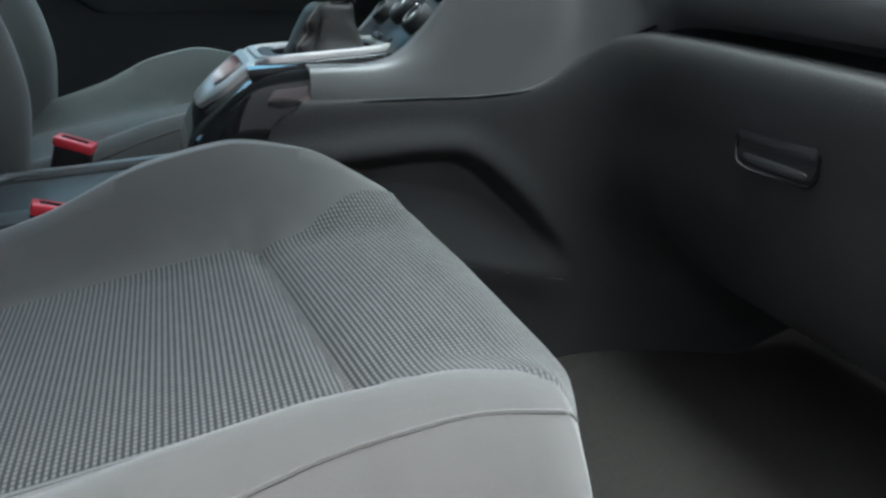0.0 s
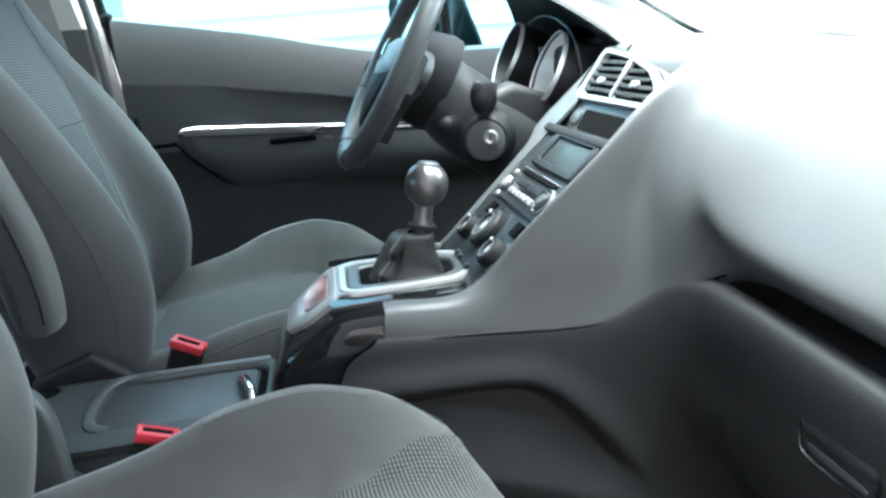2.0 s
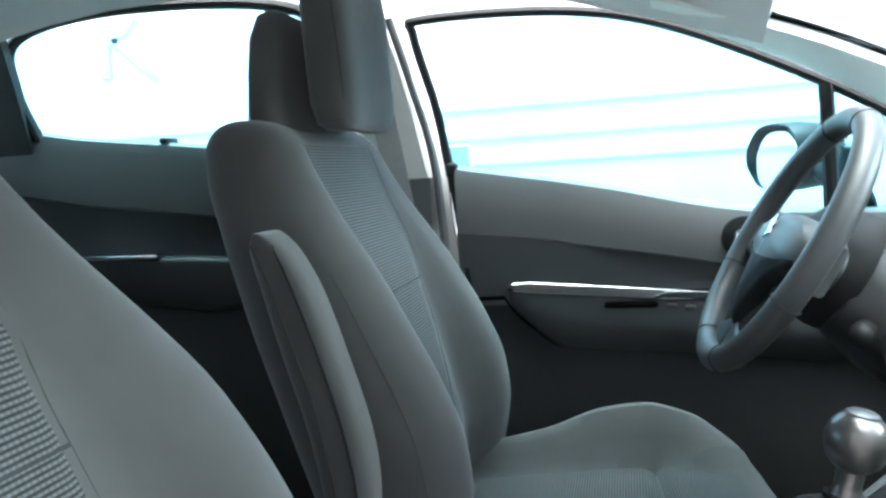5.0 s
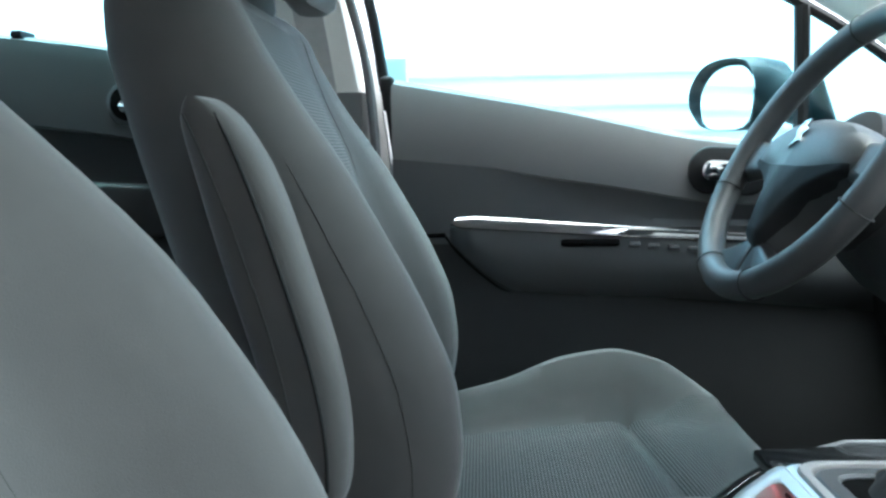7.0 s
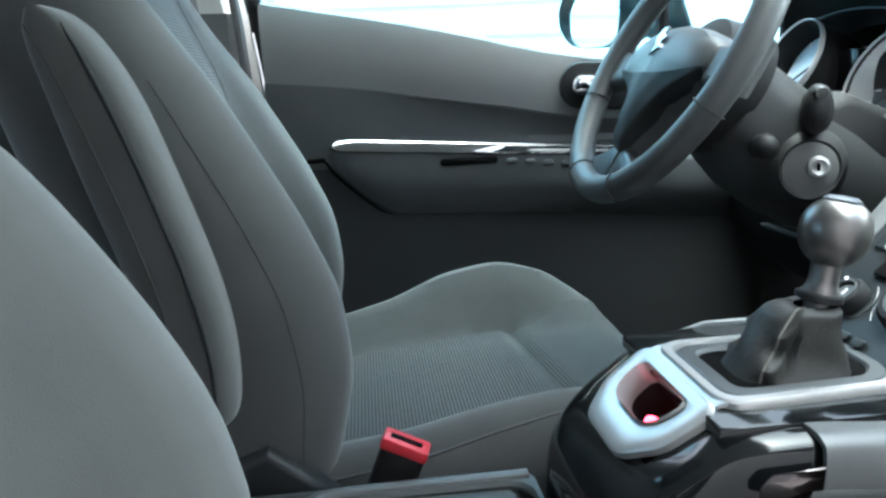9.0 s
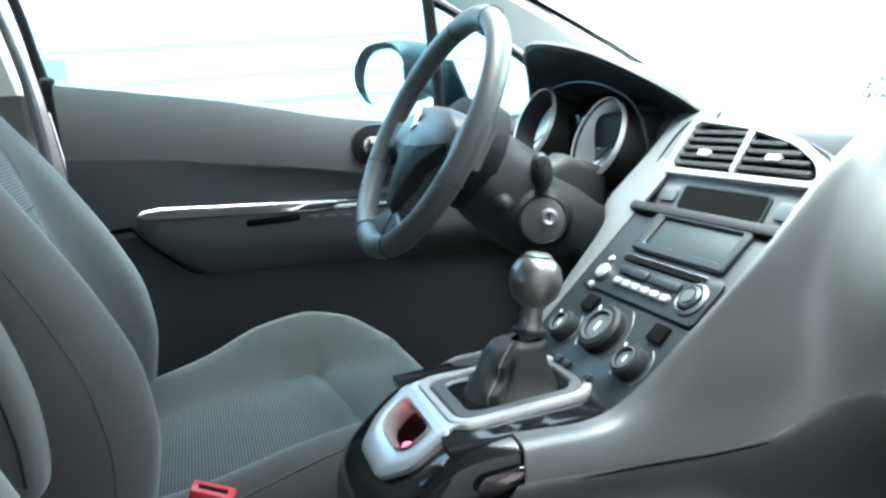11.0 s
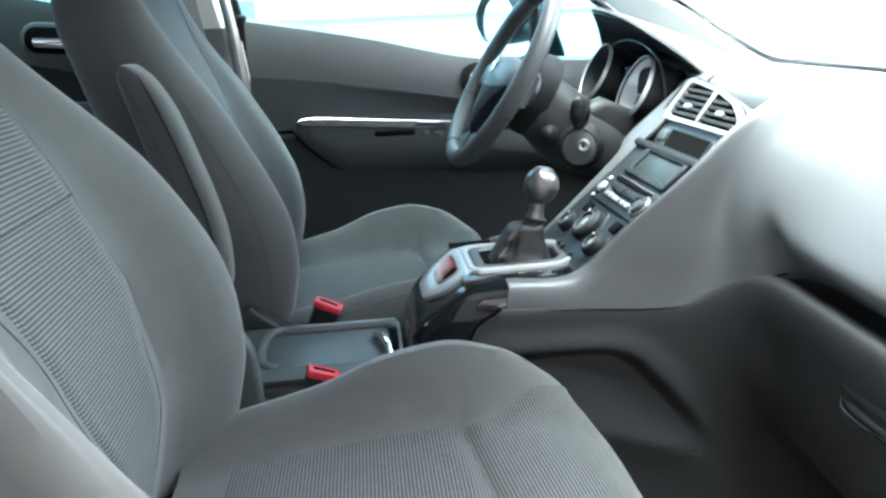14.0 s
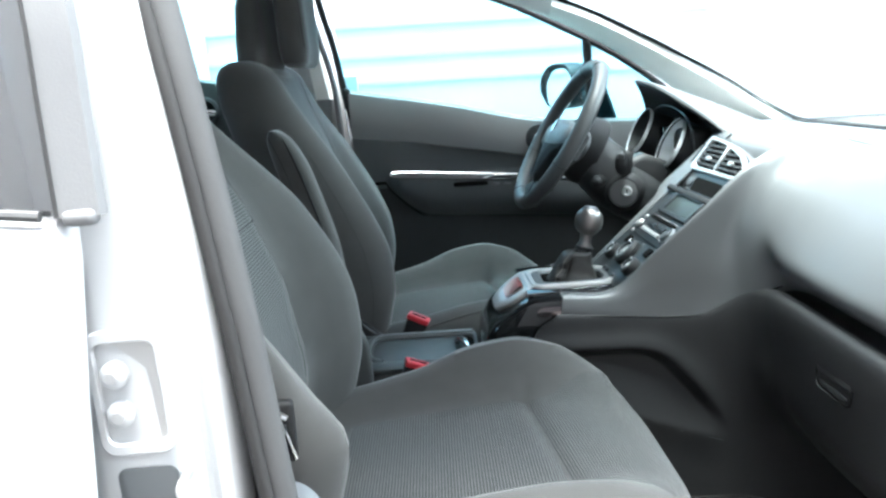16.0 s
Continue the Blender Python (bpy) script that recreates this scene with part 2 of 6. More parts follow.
def box(lo, hi, r=0.004, seg=2, m=None):
    """A box with rounded edges between two corners."""
    bm = bmesh.new()
    bmesh.ops.create_cube(bm, size=1)
    for v in bm.verts:
        v.co = [lo[k] + (v.co[k] + 0.5) * (hi[k] - lo[k]) for k in range(3)]
    if r:
        bmesh.ops.bevel(bm, geom=bm.edges[:], offset=r, segments=seg, profile=0.5, affect="EDGES", clamp_overlap=True)
    if m:
        bmesh.ops.transform(bm, matrix=m, verts=bm.verts)
    return bm


def slab(outline, depth, m, r=0.003, seg=2):
    """A flat outline in x, y, raised by depth along z, edges rounded, then moved by m."""
    bm = bmesh.new()
    f = bm.faces.new([bm.verts.new((x, y, 0)) for x, y in outline])
    ex = bmesh.ops.extrude_face_region(bm, geom=[f])
    bmesh.ops.translate(bm, vec=(0, 0, depth), verts=[v for v in ex["geom"] if isinstance(v, bmesh.types.BMVert)])
    bmesh.ops.recalc_face_normals(bm, faces=bm.faces)
    if r:
        es = [e for e in bm.edges if abs(e.verts[0].co.z - e.verts[1].co.z) < 1e-6]
        bmesh.ops.bevel(bm, geom=es, offset=r, segments=seg, profile=0.5, affect="EDGES", clamp_overlap=True)
    bmesh.ops.transform(bm, matrix=m, verts=bm.verts)
    return bm


def frame_slab(outer, inner, depth, m):
    """A flat ring between two outlines with as many points each, raised by depth."""
    rows = []
    for ring, z in ((outer, 0), (outer, depth * 0.7), ([(a[0] * 0.85 + b[0] * 0.15, a[1] * 0.85 + b[1] * 0.15) for a, b in zip(outer, inner)], depth), ([(a[0] * 0.15 + b[0] * 0.85, a[1] * 0.15 + b[1] * 0.85) for a, b in zip(outer, inner)], depth), (inner, depth * 0.7), (inner, 0)):
        rows.append([m @ Vector((x, y, z)) for x, y in ring])
    return grid(rows, wrap_u=True, wrap_v=True)


def rounded(w, h, r, n=6, cx=0.0, cy=0.0):
    """A rectangle w by h with round corners, as an outline."""
    out = []
    for sx, sy, a0 in ((1, 1, 0), (-1, 1, 90), (-1, -1, 180), (1, -1, 270)):
        for k in range(n + 1):
            a = radians(a0 + 90 * k / n)
            out.append((cx + sx * (w / 2 - r) + r * math.cos(a), cy + sy * (h / 2 - r) + r * math.sin(a)))
    return out


def lathe(profile, m, n=32, ring=False):
    """A turned body: rows of (radius, height) round z, moved by m; a ring joins its last row to its first."""
    return grid([[m @ Vector((r * math.cos(2 * math.pi * k / n), r * math.sin(2 * math.pi * k / n), z)) for k in range(n)] for r, z in profile], wrap_u=ring, wrap_v=True, cap=not ring and profile[0][0] > 1e-5 and profile[-1][0] > 1e-5)


def tube(points, r, n=10, closed=False, flat=1.0, up=(0, 0, 1)):
    """A round (or flattened) bar along points."""
    p = [Vector(q) for q in points]
    rows = []
    for i, q in enumerate(p):
        a, b = (p[i - 1], p[(i + 1) % len(p)]) if closed else (p[max(i - 1, 0)], p[min(i + 1, len(p) - 1)])
        t = (b - a).normalized()
        s = t.cross(Vector(up))
        s = s.normalized() if s.length > 1e-4 else t.orthogonal().normalized()
        u = s.cross(t)
        rows.append([q + r * (math.cos(2 * math.pi * k / n) * s + flat * math.sin(2 * math.pi * k / n) * u) for k in range(n)])
    return grid(rows, wrap_u=closed, wrap_v=True, cap=not closed)


def axes(o, x, y):
    """The pose at o whose local x and y point along the given ways."""
    x, y = Vector(x).normalized(), Vector(y)
    z = x.cross(y).normalized()
    y = z.cross(x)
    return Matrix.Translation(o) @ Matrix((x, y, z)).transposed().to_4x4()


def step(a, b, x):
    t = min(1.0, max(0.0, (x - a) / (b - a)))
    return t * t * (3 - 2 * t)


# ---- the car's shell ----
solo("ground", box((-400, -400, -0.60), (400, 400, -0.40), 0), ASPHALT, "pale grey asphalt of the yard outside", "ground", kind="structure", flat=True)

rows = []
for x, zf in ((-1.75, 0.02), (-0.2, 0.02), (0.42, 0.02), (0.60, 0.08), (0.74, 0.24), (0.80, 0.42), (0.82, 0.60)):
    lift = 0.05 if zf < 0.4 else 0.0
    rows.append([(x, -0.74, zf + lift), (x, -0.70, zf), (x, -0.19, zf), (x, -0.13, max(zf, 0.058)), (x, 0.13, max(zf, 0.10)), (x, 0.20, zf), (x, 0.70, zf), (x, 0.74, zf + lift)])
solo("floor", thicken(grid(rows), 0.03), CARPET, "charcoal carpet over the car's floor and footwells", "carpet", kind="structure")
solo("floor_mat", slab([(-0.02, -0.62), (0.44, -0.62), (0.44, -0.178), (0.36, -0.172), (-0.02, -0.24)], 0.012, pose(0, 0, 0.022), 0.004, 2), MAT, "black fibre floor mat lying in the passenger footwell", "floor mat")


def roof_z(x):
    return lerp(x, ((-1.8, 1.16), (-1.0, 1.28), (-0.5, 1.26), (-0.12, 1.165), (0.07, 1.10)))


# front edge drawn forward, out of view, to shade the cushions from above
rows = [[(x, y, roof_z(x) - 0.10 * (y / 0.62) ** 4) for y in np.linspace(-0.62, 0.62, 13)] for x in np.linspace(-1.8, 0.07, 14)]
solo("ceiling", thicken(grid(rows), 0.03), HEADLINE, "pale fabric headliner under the car roof", "headliner", kind="structure")
rows = [[(x - 0.004, y * 1.03, roof_z(x) + 0.035 - 0.11 * (y / 0.62) ** 4) for y in np.linspace(-0.64, 0.64, 13)] for x in np.linspace(-1.85, 0.09, 14)]
solo("roof_skin", thicken(grid(rows), 0.012), PAINT, "silver white painted roof of the car", "car roof", kind="structure")

# the tail, closed behind the rear bench
solo("wall_kick", box((0.36, 0.700, 0.0), (0.80, 0.730, 0.62), 0.006, 2), DARK, "dark kick panel closing the driver's footwell", "trim", kind="structure")
solo("wall_rear", box((-1.86, -0.74, 0.02), (-1.80, 0.74, 0.80), 0.01), DARK, "dark trim closing the car's tail", "trim", kind="structure")
rw = grid([[(-1.83, y, 0.80) for y in (-0.66, 0, 0.66)], [(-1.80, y, 1.08) for y in (-0.60, 0, 0.60)]])
rear_glass = solo("window_rear", thicken(rw, 0.004), GLASS, "rear window glass of the car", "window", kind="structure")
rear_glass.visible_shadow = False

# windscreen, its black edge and the two A-pillars
BASE = [(0.60, -0.66, 0.675), (0.655, -0.5, 0.679), (0.67, 0, 0.682), (0.665, 0.5, 0.681), (0.62, 0.655, 0.678)]
HEAD = [(0.04, -0.57, 1.01), (0.07, -0.45, 1.075), (0.09, 0, 1.11), (0.07, 0.45, 1.075), (0.04, 0.57, 1.01)]
b24, h24 = smooth(BASE, 25), smooth(HEAD, 25)
ws = grid([[b + (h - b) * t + np.array((0.04, 0, 0.04)) * math.sin(math.pi * t) for b, h in zip(b24, h24)] for t in np.linspace(0, 1, 9)])
solo("windscreen", thicken(ws, 0.005), SCREEN, "clear curved windscreen above the dashboard", "windscreen", kind="structure")
solo("windscreen_seal", tube(smooth([(-0.10, 0.55, 1.069), (0.17, 0.60, 0.974), (0.465, 0.622, 0.822), (0.60, 0.612, 0.735), (0.658, 0.592, 0.697), (0.676, 0.550, 0.6845), (0.678, 0.46, 0.682), (0.674, 0, 0.682), (0.660, -0.5, 0.679), (0.605, -0.66, 0.675)], 70), 0.0052, 8), VOID, "thin black seal along the edge of the windscreen", "seal", kind="structure")

for side, nm in ((1, "left"), (-1, "right")):
    edge = smooth([(0.640, side * 0.597, 0.695), (0.45, side * 0.624, 0.823), (0.17, side * 0.602, 0.973), (-0.10, side * 0.552, 1.068)], 20)
    outer = smooth([(0.52, side * 0.725, 0.715), (0.33, side * 0.715, 0.852), (0.155, side * 0.70, 0.957), (-0.08, side * 0.655, 1.060)], 20)
    mid = [(a + b) / 2 + np.array((-0.006, -side * 0.010, -0.004)) for a, b in zip(edge, outer)]
    solo("pillar_a_" + nm, thicken(grid([list(r) for r in zip(edge, mid, outer)]), 0.02), BEIGE, "pale grey plastic trim of the windscreen pillar", "pillar", kind="structure")

# the bonnet seen through the windscreen
rows = [[(x, y, z - 0.06 * (y / 0.7) ** 2) for y in np.linspace(-0.7, 0.7, 11)] for x, z in ((0.70, 0.655), (0.85, 0.665), (1.1, 0.64), (1.4, 0.56), (1.6, 0.42))]
solo("bonnet", thicken(grid(rows), 0.01), PAINT, "silver white painted bonnet in front of the windscreen", "bonnet", kind="structure")

# ---- far side doors ----
def belt_z(x):
    return lerp(x, ((-0.47, 0.822), (-0.2, 0.772), (0.02, 0.722), (0.10, 0.712), (0.34, 0.702)))


door = thing("driver_door", (-0.06, 0.74, 0.05), "closed driver door with grey soft trim and dark lower panel", "car door")
SILL = ((-0.46, 0.690), (-0.313, 0.674), (-0.222, 0.658), (-0.096, 0.638), (0.05, 0.613), (0.36, 0.598))
rows = []
for x in np.linspace(-0.463, 0.36, 28):
    zb, zs = belt_z(x), lerp(x, SILL)
    rows.append([(x, 0.721, zs), (x, 0.716, zs + 0.003), (x, 0.714, zs + 0.03), (x, 0.716, zb - 0.03), (x, 0.722, zb - 0.008), (x, 0.735, zb), (x, 0.76, zb - 0.002), (x, 0.76, zb - 0.05)])
part("upper_trim", thicken(grid(rows), 0.006), DOORSOFT, door, "grey soft-touch upper trim")
rows = []
for x in np.linspace(-0.463, 0.42, 28):
    zs, d = lerp(x, SILL), 0.026 * step(-0.36, -0.10, x)
    rows.append([(x, 0.7175 + 0.7 * d, zs + 0.003), (x, 0.7175 + d, zs - 0.012), (x, 0.719 + d, zs - 0.035), (x, 0.722 + d, 0.59), (x, 0.728, 0.55)])
# shade below the upper trim is put into the insert's darker colour
part("insert", thicken(grid(rows), 0.005), INSERT, door, "insert recessed under the upper trim, its shade painted darker")
rows = [[(x, 0.733, 0.575), (x, 0.732, 0.52), (x, 0.725, 0.45), (x, 0.725, 0.30), (x, 0.715, 0.14), (x, 0.73, 0.05)] for x in np.linspace(-0.463, 0.42, 20)]
part("lower_panel", thicken(grid(rows), 0.01), DOORDARK, door, "near-black lower panel")
# armrest: a long pod that melts into the panel below, with a slanting rear end
rows = []
for x in list(np.linspace(-0.378, -0.25, 18)) + list(np.linspace(-0.23, 0.40, 16)):
    zt = lerp(x, ((-0.378, 0.570), (-0.372, 0.580), (-0.36, 0.586), (-0.2, 0.578), (0.0, 0.562), (0.40, 0.530)))
    zb = lerp(x, ((-0.378, 0.562), (-0.35, 0.530), (-0.29, 0.478), (-0.262, 0.464), (0.0, 0.448), (0.40, 0.415)))
    h, k = zt - zb, step(-0.380, -0.335, x)
    out = 0.722 - 0.042 * k
    rows.append(smooth([(x, 0.742, zt), (x, out + 0.012, zt + 0.001), (x, out + 0.002, zt - 0.003), (x, out, zt - 0.1 * h), (x, out + 0.002, zt - 0.45 * h), (x, out + 0.45 * (0.724 - out), zt - 0.75 * h), (x, 0.722, zb + 0.05 * h), (x, 0.735, zb)], 22))
part("armrest", thicken(grid(rows), 0.004), INSERT, door, "dark armrest pod with a slanting rear end")
part("armrest_joint", tube(smooth([(-0.380, 0.718, 0.566), (-0.366, 0.718, 0.545), (-0.342, 0.718, 0.520), (-0.310, 0.719, 0.492), (-0.284, 0.719, 0.475), (-0.24, 0.720, 0.465)], 30), 0.0022, 6), VOID, door, "dark joint behind the armrest")
strip = [(-0.372, 0.010), (-0.356, 0.005), (-0.13, 0.006), (0.14, 0.010), (0.14, 0.024), (-0.335, 0.028), (-0.362, 0.023)]
part("armrest_trim", slab(strip, 0.005, axes((0, 0.676, 0.552), (1, 0, -0.072), (0, 0.018, 0.024)), 0.002), TRIM, door, "bright polished armrest trim")
# solid black insert in place of a shaded pull recess
part("pull_shade", box((-0.197, 0.6745, 0.551), (-0.104, 0.70, 0.5630), 0.005), VOID, door, "pull recess, a black insert for its shade")
for k in range(4):
    part("window_switch", box((-0.090 + 0.030 * k, 0.6745, 0.550 - 0.003 * k), (-0.073 + 0.030 * k, 0.70, 0.558 - 0.003 * k), 0.003), SATIN, door, "small silver window switch")
part("switch_panel", slab([(-0.115, 0.008), (0.135, 0.011), (0.135, 0.021), (-0.085, 0.023)], 0.0062, axes((0, 0.676, 0.552), (1, 0, -0.072), (0, 0.018, 0.024)), 0.001), GLOSS, door, "gloss black switch panel")
hd = axes((0.070, 0.713, 0.664), (1, 0, -0.06), (0, 0, 1))
ho = part("handle_recess", slab(rounded(0.13, 0.075, 0.036), 0.01, hd, 0.004), BLACK, door, "black oval handle surround")
part("door_handle", slab(rounded(0.075, 0.034, 0.016, cx=-0.01), 0.012, axes((0.070, 0.704, 0.664), (1, 0, -0.06), (0, 0, 1)), 0.005), CHROME, ho, "chrome inner door handle")
part("panel_seam", tube([(-0.465, 0.72, 0.565), (-0.38, 0.716, 0.568)], 0.004), VOID, door, "dark seam behind the armrest")
part("door_edge", tube([(-0.466, 0.735, 0.80), (-0.452, 0.73, 0.66), (-0.44, 0.728, 0.50), (-0.42, 0.728, 0.25)], 0.015, 12), BLACK, door, "black rubber edge of the door")
part("edge_chrome", tube([(-0.474, 0.725, 0.77), (-0.459, 0.72, 0.64), (-0.452, 0.72, 0.56)], 0.0035, 8), CHROME, door, "bright metal strip on the door edge")
part("corner_seal", box((-0.482, 0.720, 0.796), (-0.458, 0.745, 0.826), 0.008, 3), BLACK, door, "black rubber corner of the window sill")
# window frame
top = smooth([(-0.475, 0.735, 0.812), (-0.492, 0.725, 0.93), (-0.52, 0.70, 1.06), (-0.50, 0.69, 1.085), (-0.25, 0.695, 1.075), (-0.06, 0.71, 1.03), (0.18, 0.72, 0.915), (0.34, 0.73, 0.815), (0.46, 0.735, 0.715)], 50)
part("window_frame", tube(top, 0.009, 8, flat=0.9, up=(0, 1, 0)), BLACK, door, "black rubber window frame")
part("quarter_post", tube([(0.183, 0.725, 0.70), (0.181, 0.722, 0.80), (0.176, 0.72, 0.915)], 0.012, 8), BLACK, door, "black upright of the quarter light")
pane = grid([[(x, 0.742, belt_z(x)) for x in np.linspace(-0.47, 0.44, 12)], [(x2, 0.705 + 0.02 * (x2 > 0), lerp(x2, ((-0.5, 1.08), (-0.25, 1.07), (-0.06, 1.025), (0.18, 0.91), (0.34, 0.81), (0.44, 0.73)))) for x2 in np.linspace(-0.495, 0.44, 12)]])
part("window_pane", thicken(pane, 0.004), GLASS, door, "clear wound-up side window")

# far B-pillar with its belt
lo = [(-0.60, 0.712, 0.03), (-0.585, 0.712, 0.40), (-0.57, 0.71, 0.80)]
up = [(-0.57, 0.71, 0.80), (-0.60, 0.68, 0.98), (-0.64, 0.64, 1.15)]
for nm, pts, w, mat, lab in (("pillar_b_lower", lo, 0.145, DOORSOFT, "dark grey lower trim of the door pillar"), ("pillar_b_upper", up, 0.135, BEIGE, "pale upper trim of the door pillar")):
    rows = []
    for x, y, z in smooth(pts, 12):
        rows.append([(x - w / 2, y + 0.05, z), (x - w / 2 + 0.01, y + 0.006, z), (x - w / 4, y, z), (x + w / 4, y, z), (x + w / 2 - 0.012, y + 0.008, z), (x + w / 2, y + 0.05, z)])
    solo(nm, thicken(grid(rows), 0.006), mat, lab, "pillar", kind="structure")
solo("pillar_b_skin", box((-0.66, 0.762, 0.0), (-0.44, 0.79, 0.86), 0.008), PAINT, "silver painted outside of the door pillar", "pillar", kind="structure")
solo("door_seal", tube(smooth([(-0.475, 0.715, 0.10), (-0.483, 0.715, 0.45), (-0.495, 0.712, 0.80), (-0.53, 0.69, 0.98), (-0.555, 0.665, 1.09)], 24), 0.008, 8), PALESEAL, "pale rubber flange beside the door opening", "seal", kind="structure")
bl = [[(x - 0.023, y, z), (x + 0.023, y, z)] for x, y, z in smooth([(-0.60, 0.655, 1.06), (-0.575, 0.69, 0.85), (-0.545, 0.695, 0.60), (-0.53, 0.69, 0.20)], 18)]
solo("seat_belt", thicken(grid(bl), 0.0015), BELT, "grey seat belt webbing hanging down the door pillar", "seat belt", "front seat belts")

# far rear door
rear = thing("rear_door", (-1.0, 0.76, 0.05), "closed rear door with grey trim and chrome handle", "car door", "rear doors")
rows = []
for x in np.linspace(-1.62, -0.665, 16):
    zb = lerp(x, ((-1.62, 0.98), (-1.43, 0.958), (-1.3, 0.934), (-1.1, 0.910), (-0.95, 0.890), (-0.80, 0.861), (-0.66, 0.842)))
    rows.append([(x, 0.745, zb - 0.15), (x, 0.738, zb - 0.145), (x, 0.738, zb - 0.03), (x, 0.745, zb - 0.006), (x, 0.757, zb), (x, 0.785, zb - 0.002)])
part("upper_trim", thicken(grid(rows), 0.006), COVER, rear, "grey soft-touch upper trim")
rows = [[(x, 0.755, 0.84), (x, 0.758, 0.72), (x, 0.75, 0.62), (x, 0.735, 0.50), (x, 0.735, 0.3), (x, 0.745, 0.05)] for x in np.linspace(-1.62, -0.665, 10)]
part("lower_panel", thicken(grid(rows), 0.01), DOORDARK, rear, "near-black lower panel")
part("armrest", slab([(-1.40, 0.60), (-1.38, 0.675), (-1.05, 0.668), (-0.80, 0.655), (-0.80, 0.58), (-1.0, 0.55)], 0.05, axes((0, 0.757, 0), (1, 0, 0), (0, 0, 1)), 0.01, 3), DARK, rear, "dark armrest")
part("armrest_trim", box((-1.28, 0.70, 0.668), (-1.10, 0.735, 0.678), 0.003), CHROME, rear, "bright armrest trim")
hr = part("handle_recess", slab(rounded(0.125, 0.074, 0.036), 0.012, axes((-0.876, 0.742, 0.790), (1, 0, -0.08), (0, 0, 1)), 0.005), SATIN, rear, "satin grey handle surround")
# black plate paints the shade inside the handle bowl
part("bowl_shade", slab(rounded(0.106, 0.056, 0.027), 0.004, axes((-0.876, 0.730, 0.790), (1, 0, -0.08), (0, 0, 1)), 0.001), VOID, hr)
part("door_handle", slab(rounded(0.095, 0.022, 0.010, cx=0.012, cy=0.0), 0.012, axes((-0.876, 0.727, 0.785), (1, 0, -0.08), (0, 0, 1)), 0.005), CHROME, hr, "chrome inner door handle")
part("sill_clip", box((-1.10, 0.745, 0.906), (-1.08, 0.79, 0.918), 0.004), BLACK, rear, "small black clip on the window sill")
part("window_frame", tube(smooth([(-0.665, 0.755, 0.83), (-0.70, 0.72, 1.0), (-0.74, 0.69, 1.13), (-1.1, 0.68, 1.17), (-1.37, 0.69, 1.14), (-1.415, 0.72, 1.04), (-1.395, 0.75, 0.93)], 40), 0.012, 8, up=(0, 1, 0)), BLACK, rear, "black window frame")
pane = grid([[(x, 0.765, lerp(x, ((-1.62, 0.98), (-1.43, 0.958), (-1.3, 0.934), (-1.1, 0.910), (-0.95, 0.890), (-0.80, 0.861), (-0.66, 0.842)))) for x in np.linspace(-1.45, -0.67, 8)], [(x, 0.69, 1.15) for x in np.linspace(-1.40, -0.74, 8)]])
part("window_pane", thicken(pane, 0.004), GLASS, rear, "clear rear side window")

# door mirror
mir = thing("door_mirror", (0.2, 0.86, 0.72), "dark door mirror housing with bright mirror glass", "mirror")
MM = axes((0.140, 0.975, 0.797), (-0.24, 1, 0), (0, 0, 1))
oval = [(0.105 * math.copysign(abs(math.cos(a)) ** 0.6, math.cos(a)), 0.066 * math.copysign(abs(math.sin(a)) ** 0.7, math.sin(a))) for a in np.linspace(0, 2 * math.pi, 41)[:-1]]
oval = [(u, v * (1 - 0.5 * max(0.0, u / 0.105) ** 2) if v > 0 else v) for u, v in oval]
rim = ((0.012, 0.84), (0.0, 0.86), (-0.012, 0.92), (-0.016, 0.98), (-0.006, 1.02), (0.03, 1.03), (0.075, 0.95), (0.105, 0.7), (0.122, 0.3), (0.124, 0.01))
part("housing", grid([[MM @ Vector((u * k, v * k, d + (0.012 * step(0.02, 0.08, -u) + 0.010 * step(0.01, 0.05, -v)) * (d < 0))) for u, v in oval] for d, k in rim], wrap_v=True), HOUSING, mir, "dark mirror housing")
part("mirror_glass", slab([(u * 0.84 - 0.018, v * 0.88 - 0.008) for u, v in oval], 0.003, MM @ pose(0, 0, -0.006), 0.0), MIRROR, mir, "bright mirror glass")
part("foot", slab([(0.195, 0.69), (0.268, 0.69), (0.262, 0.717), (0.230, 0.808), (0.208, 0.812)], 0.05, axes((0, 0.80, 0), (1, 0, 0), (0, 0, 1)), 0.01, 3), HOUSING, mir, "black triangular mirror foot")
part("arm", tube([(0.23, 0.76, 0.745), (0.215, 0.84, 0.755), (0.20, 0.92, 0.775)], 0.018, 12), HOUSING, mir)

solo("pillar_c_left", thicken(grid([[(x, 0.76, 0.90), (x + 0.01, 0.72, 1.04), (x + 0.03, 0.66, 1.18)] for x in (-1.80, -1.6, -1.41)]), 0.02), DARK, "dark trim of the rear pillar", "pillar", kind="structure")


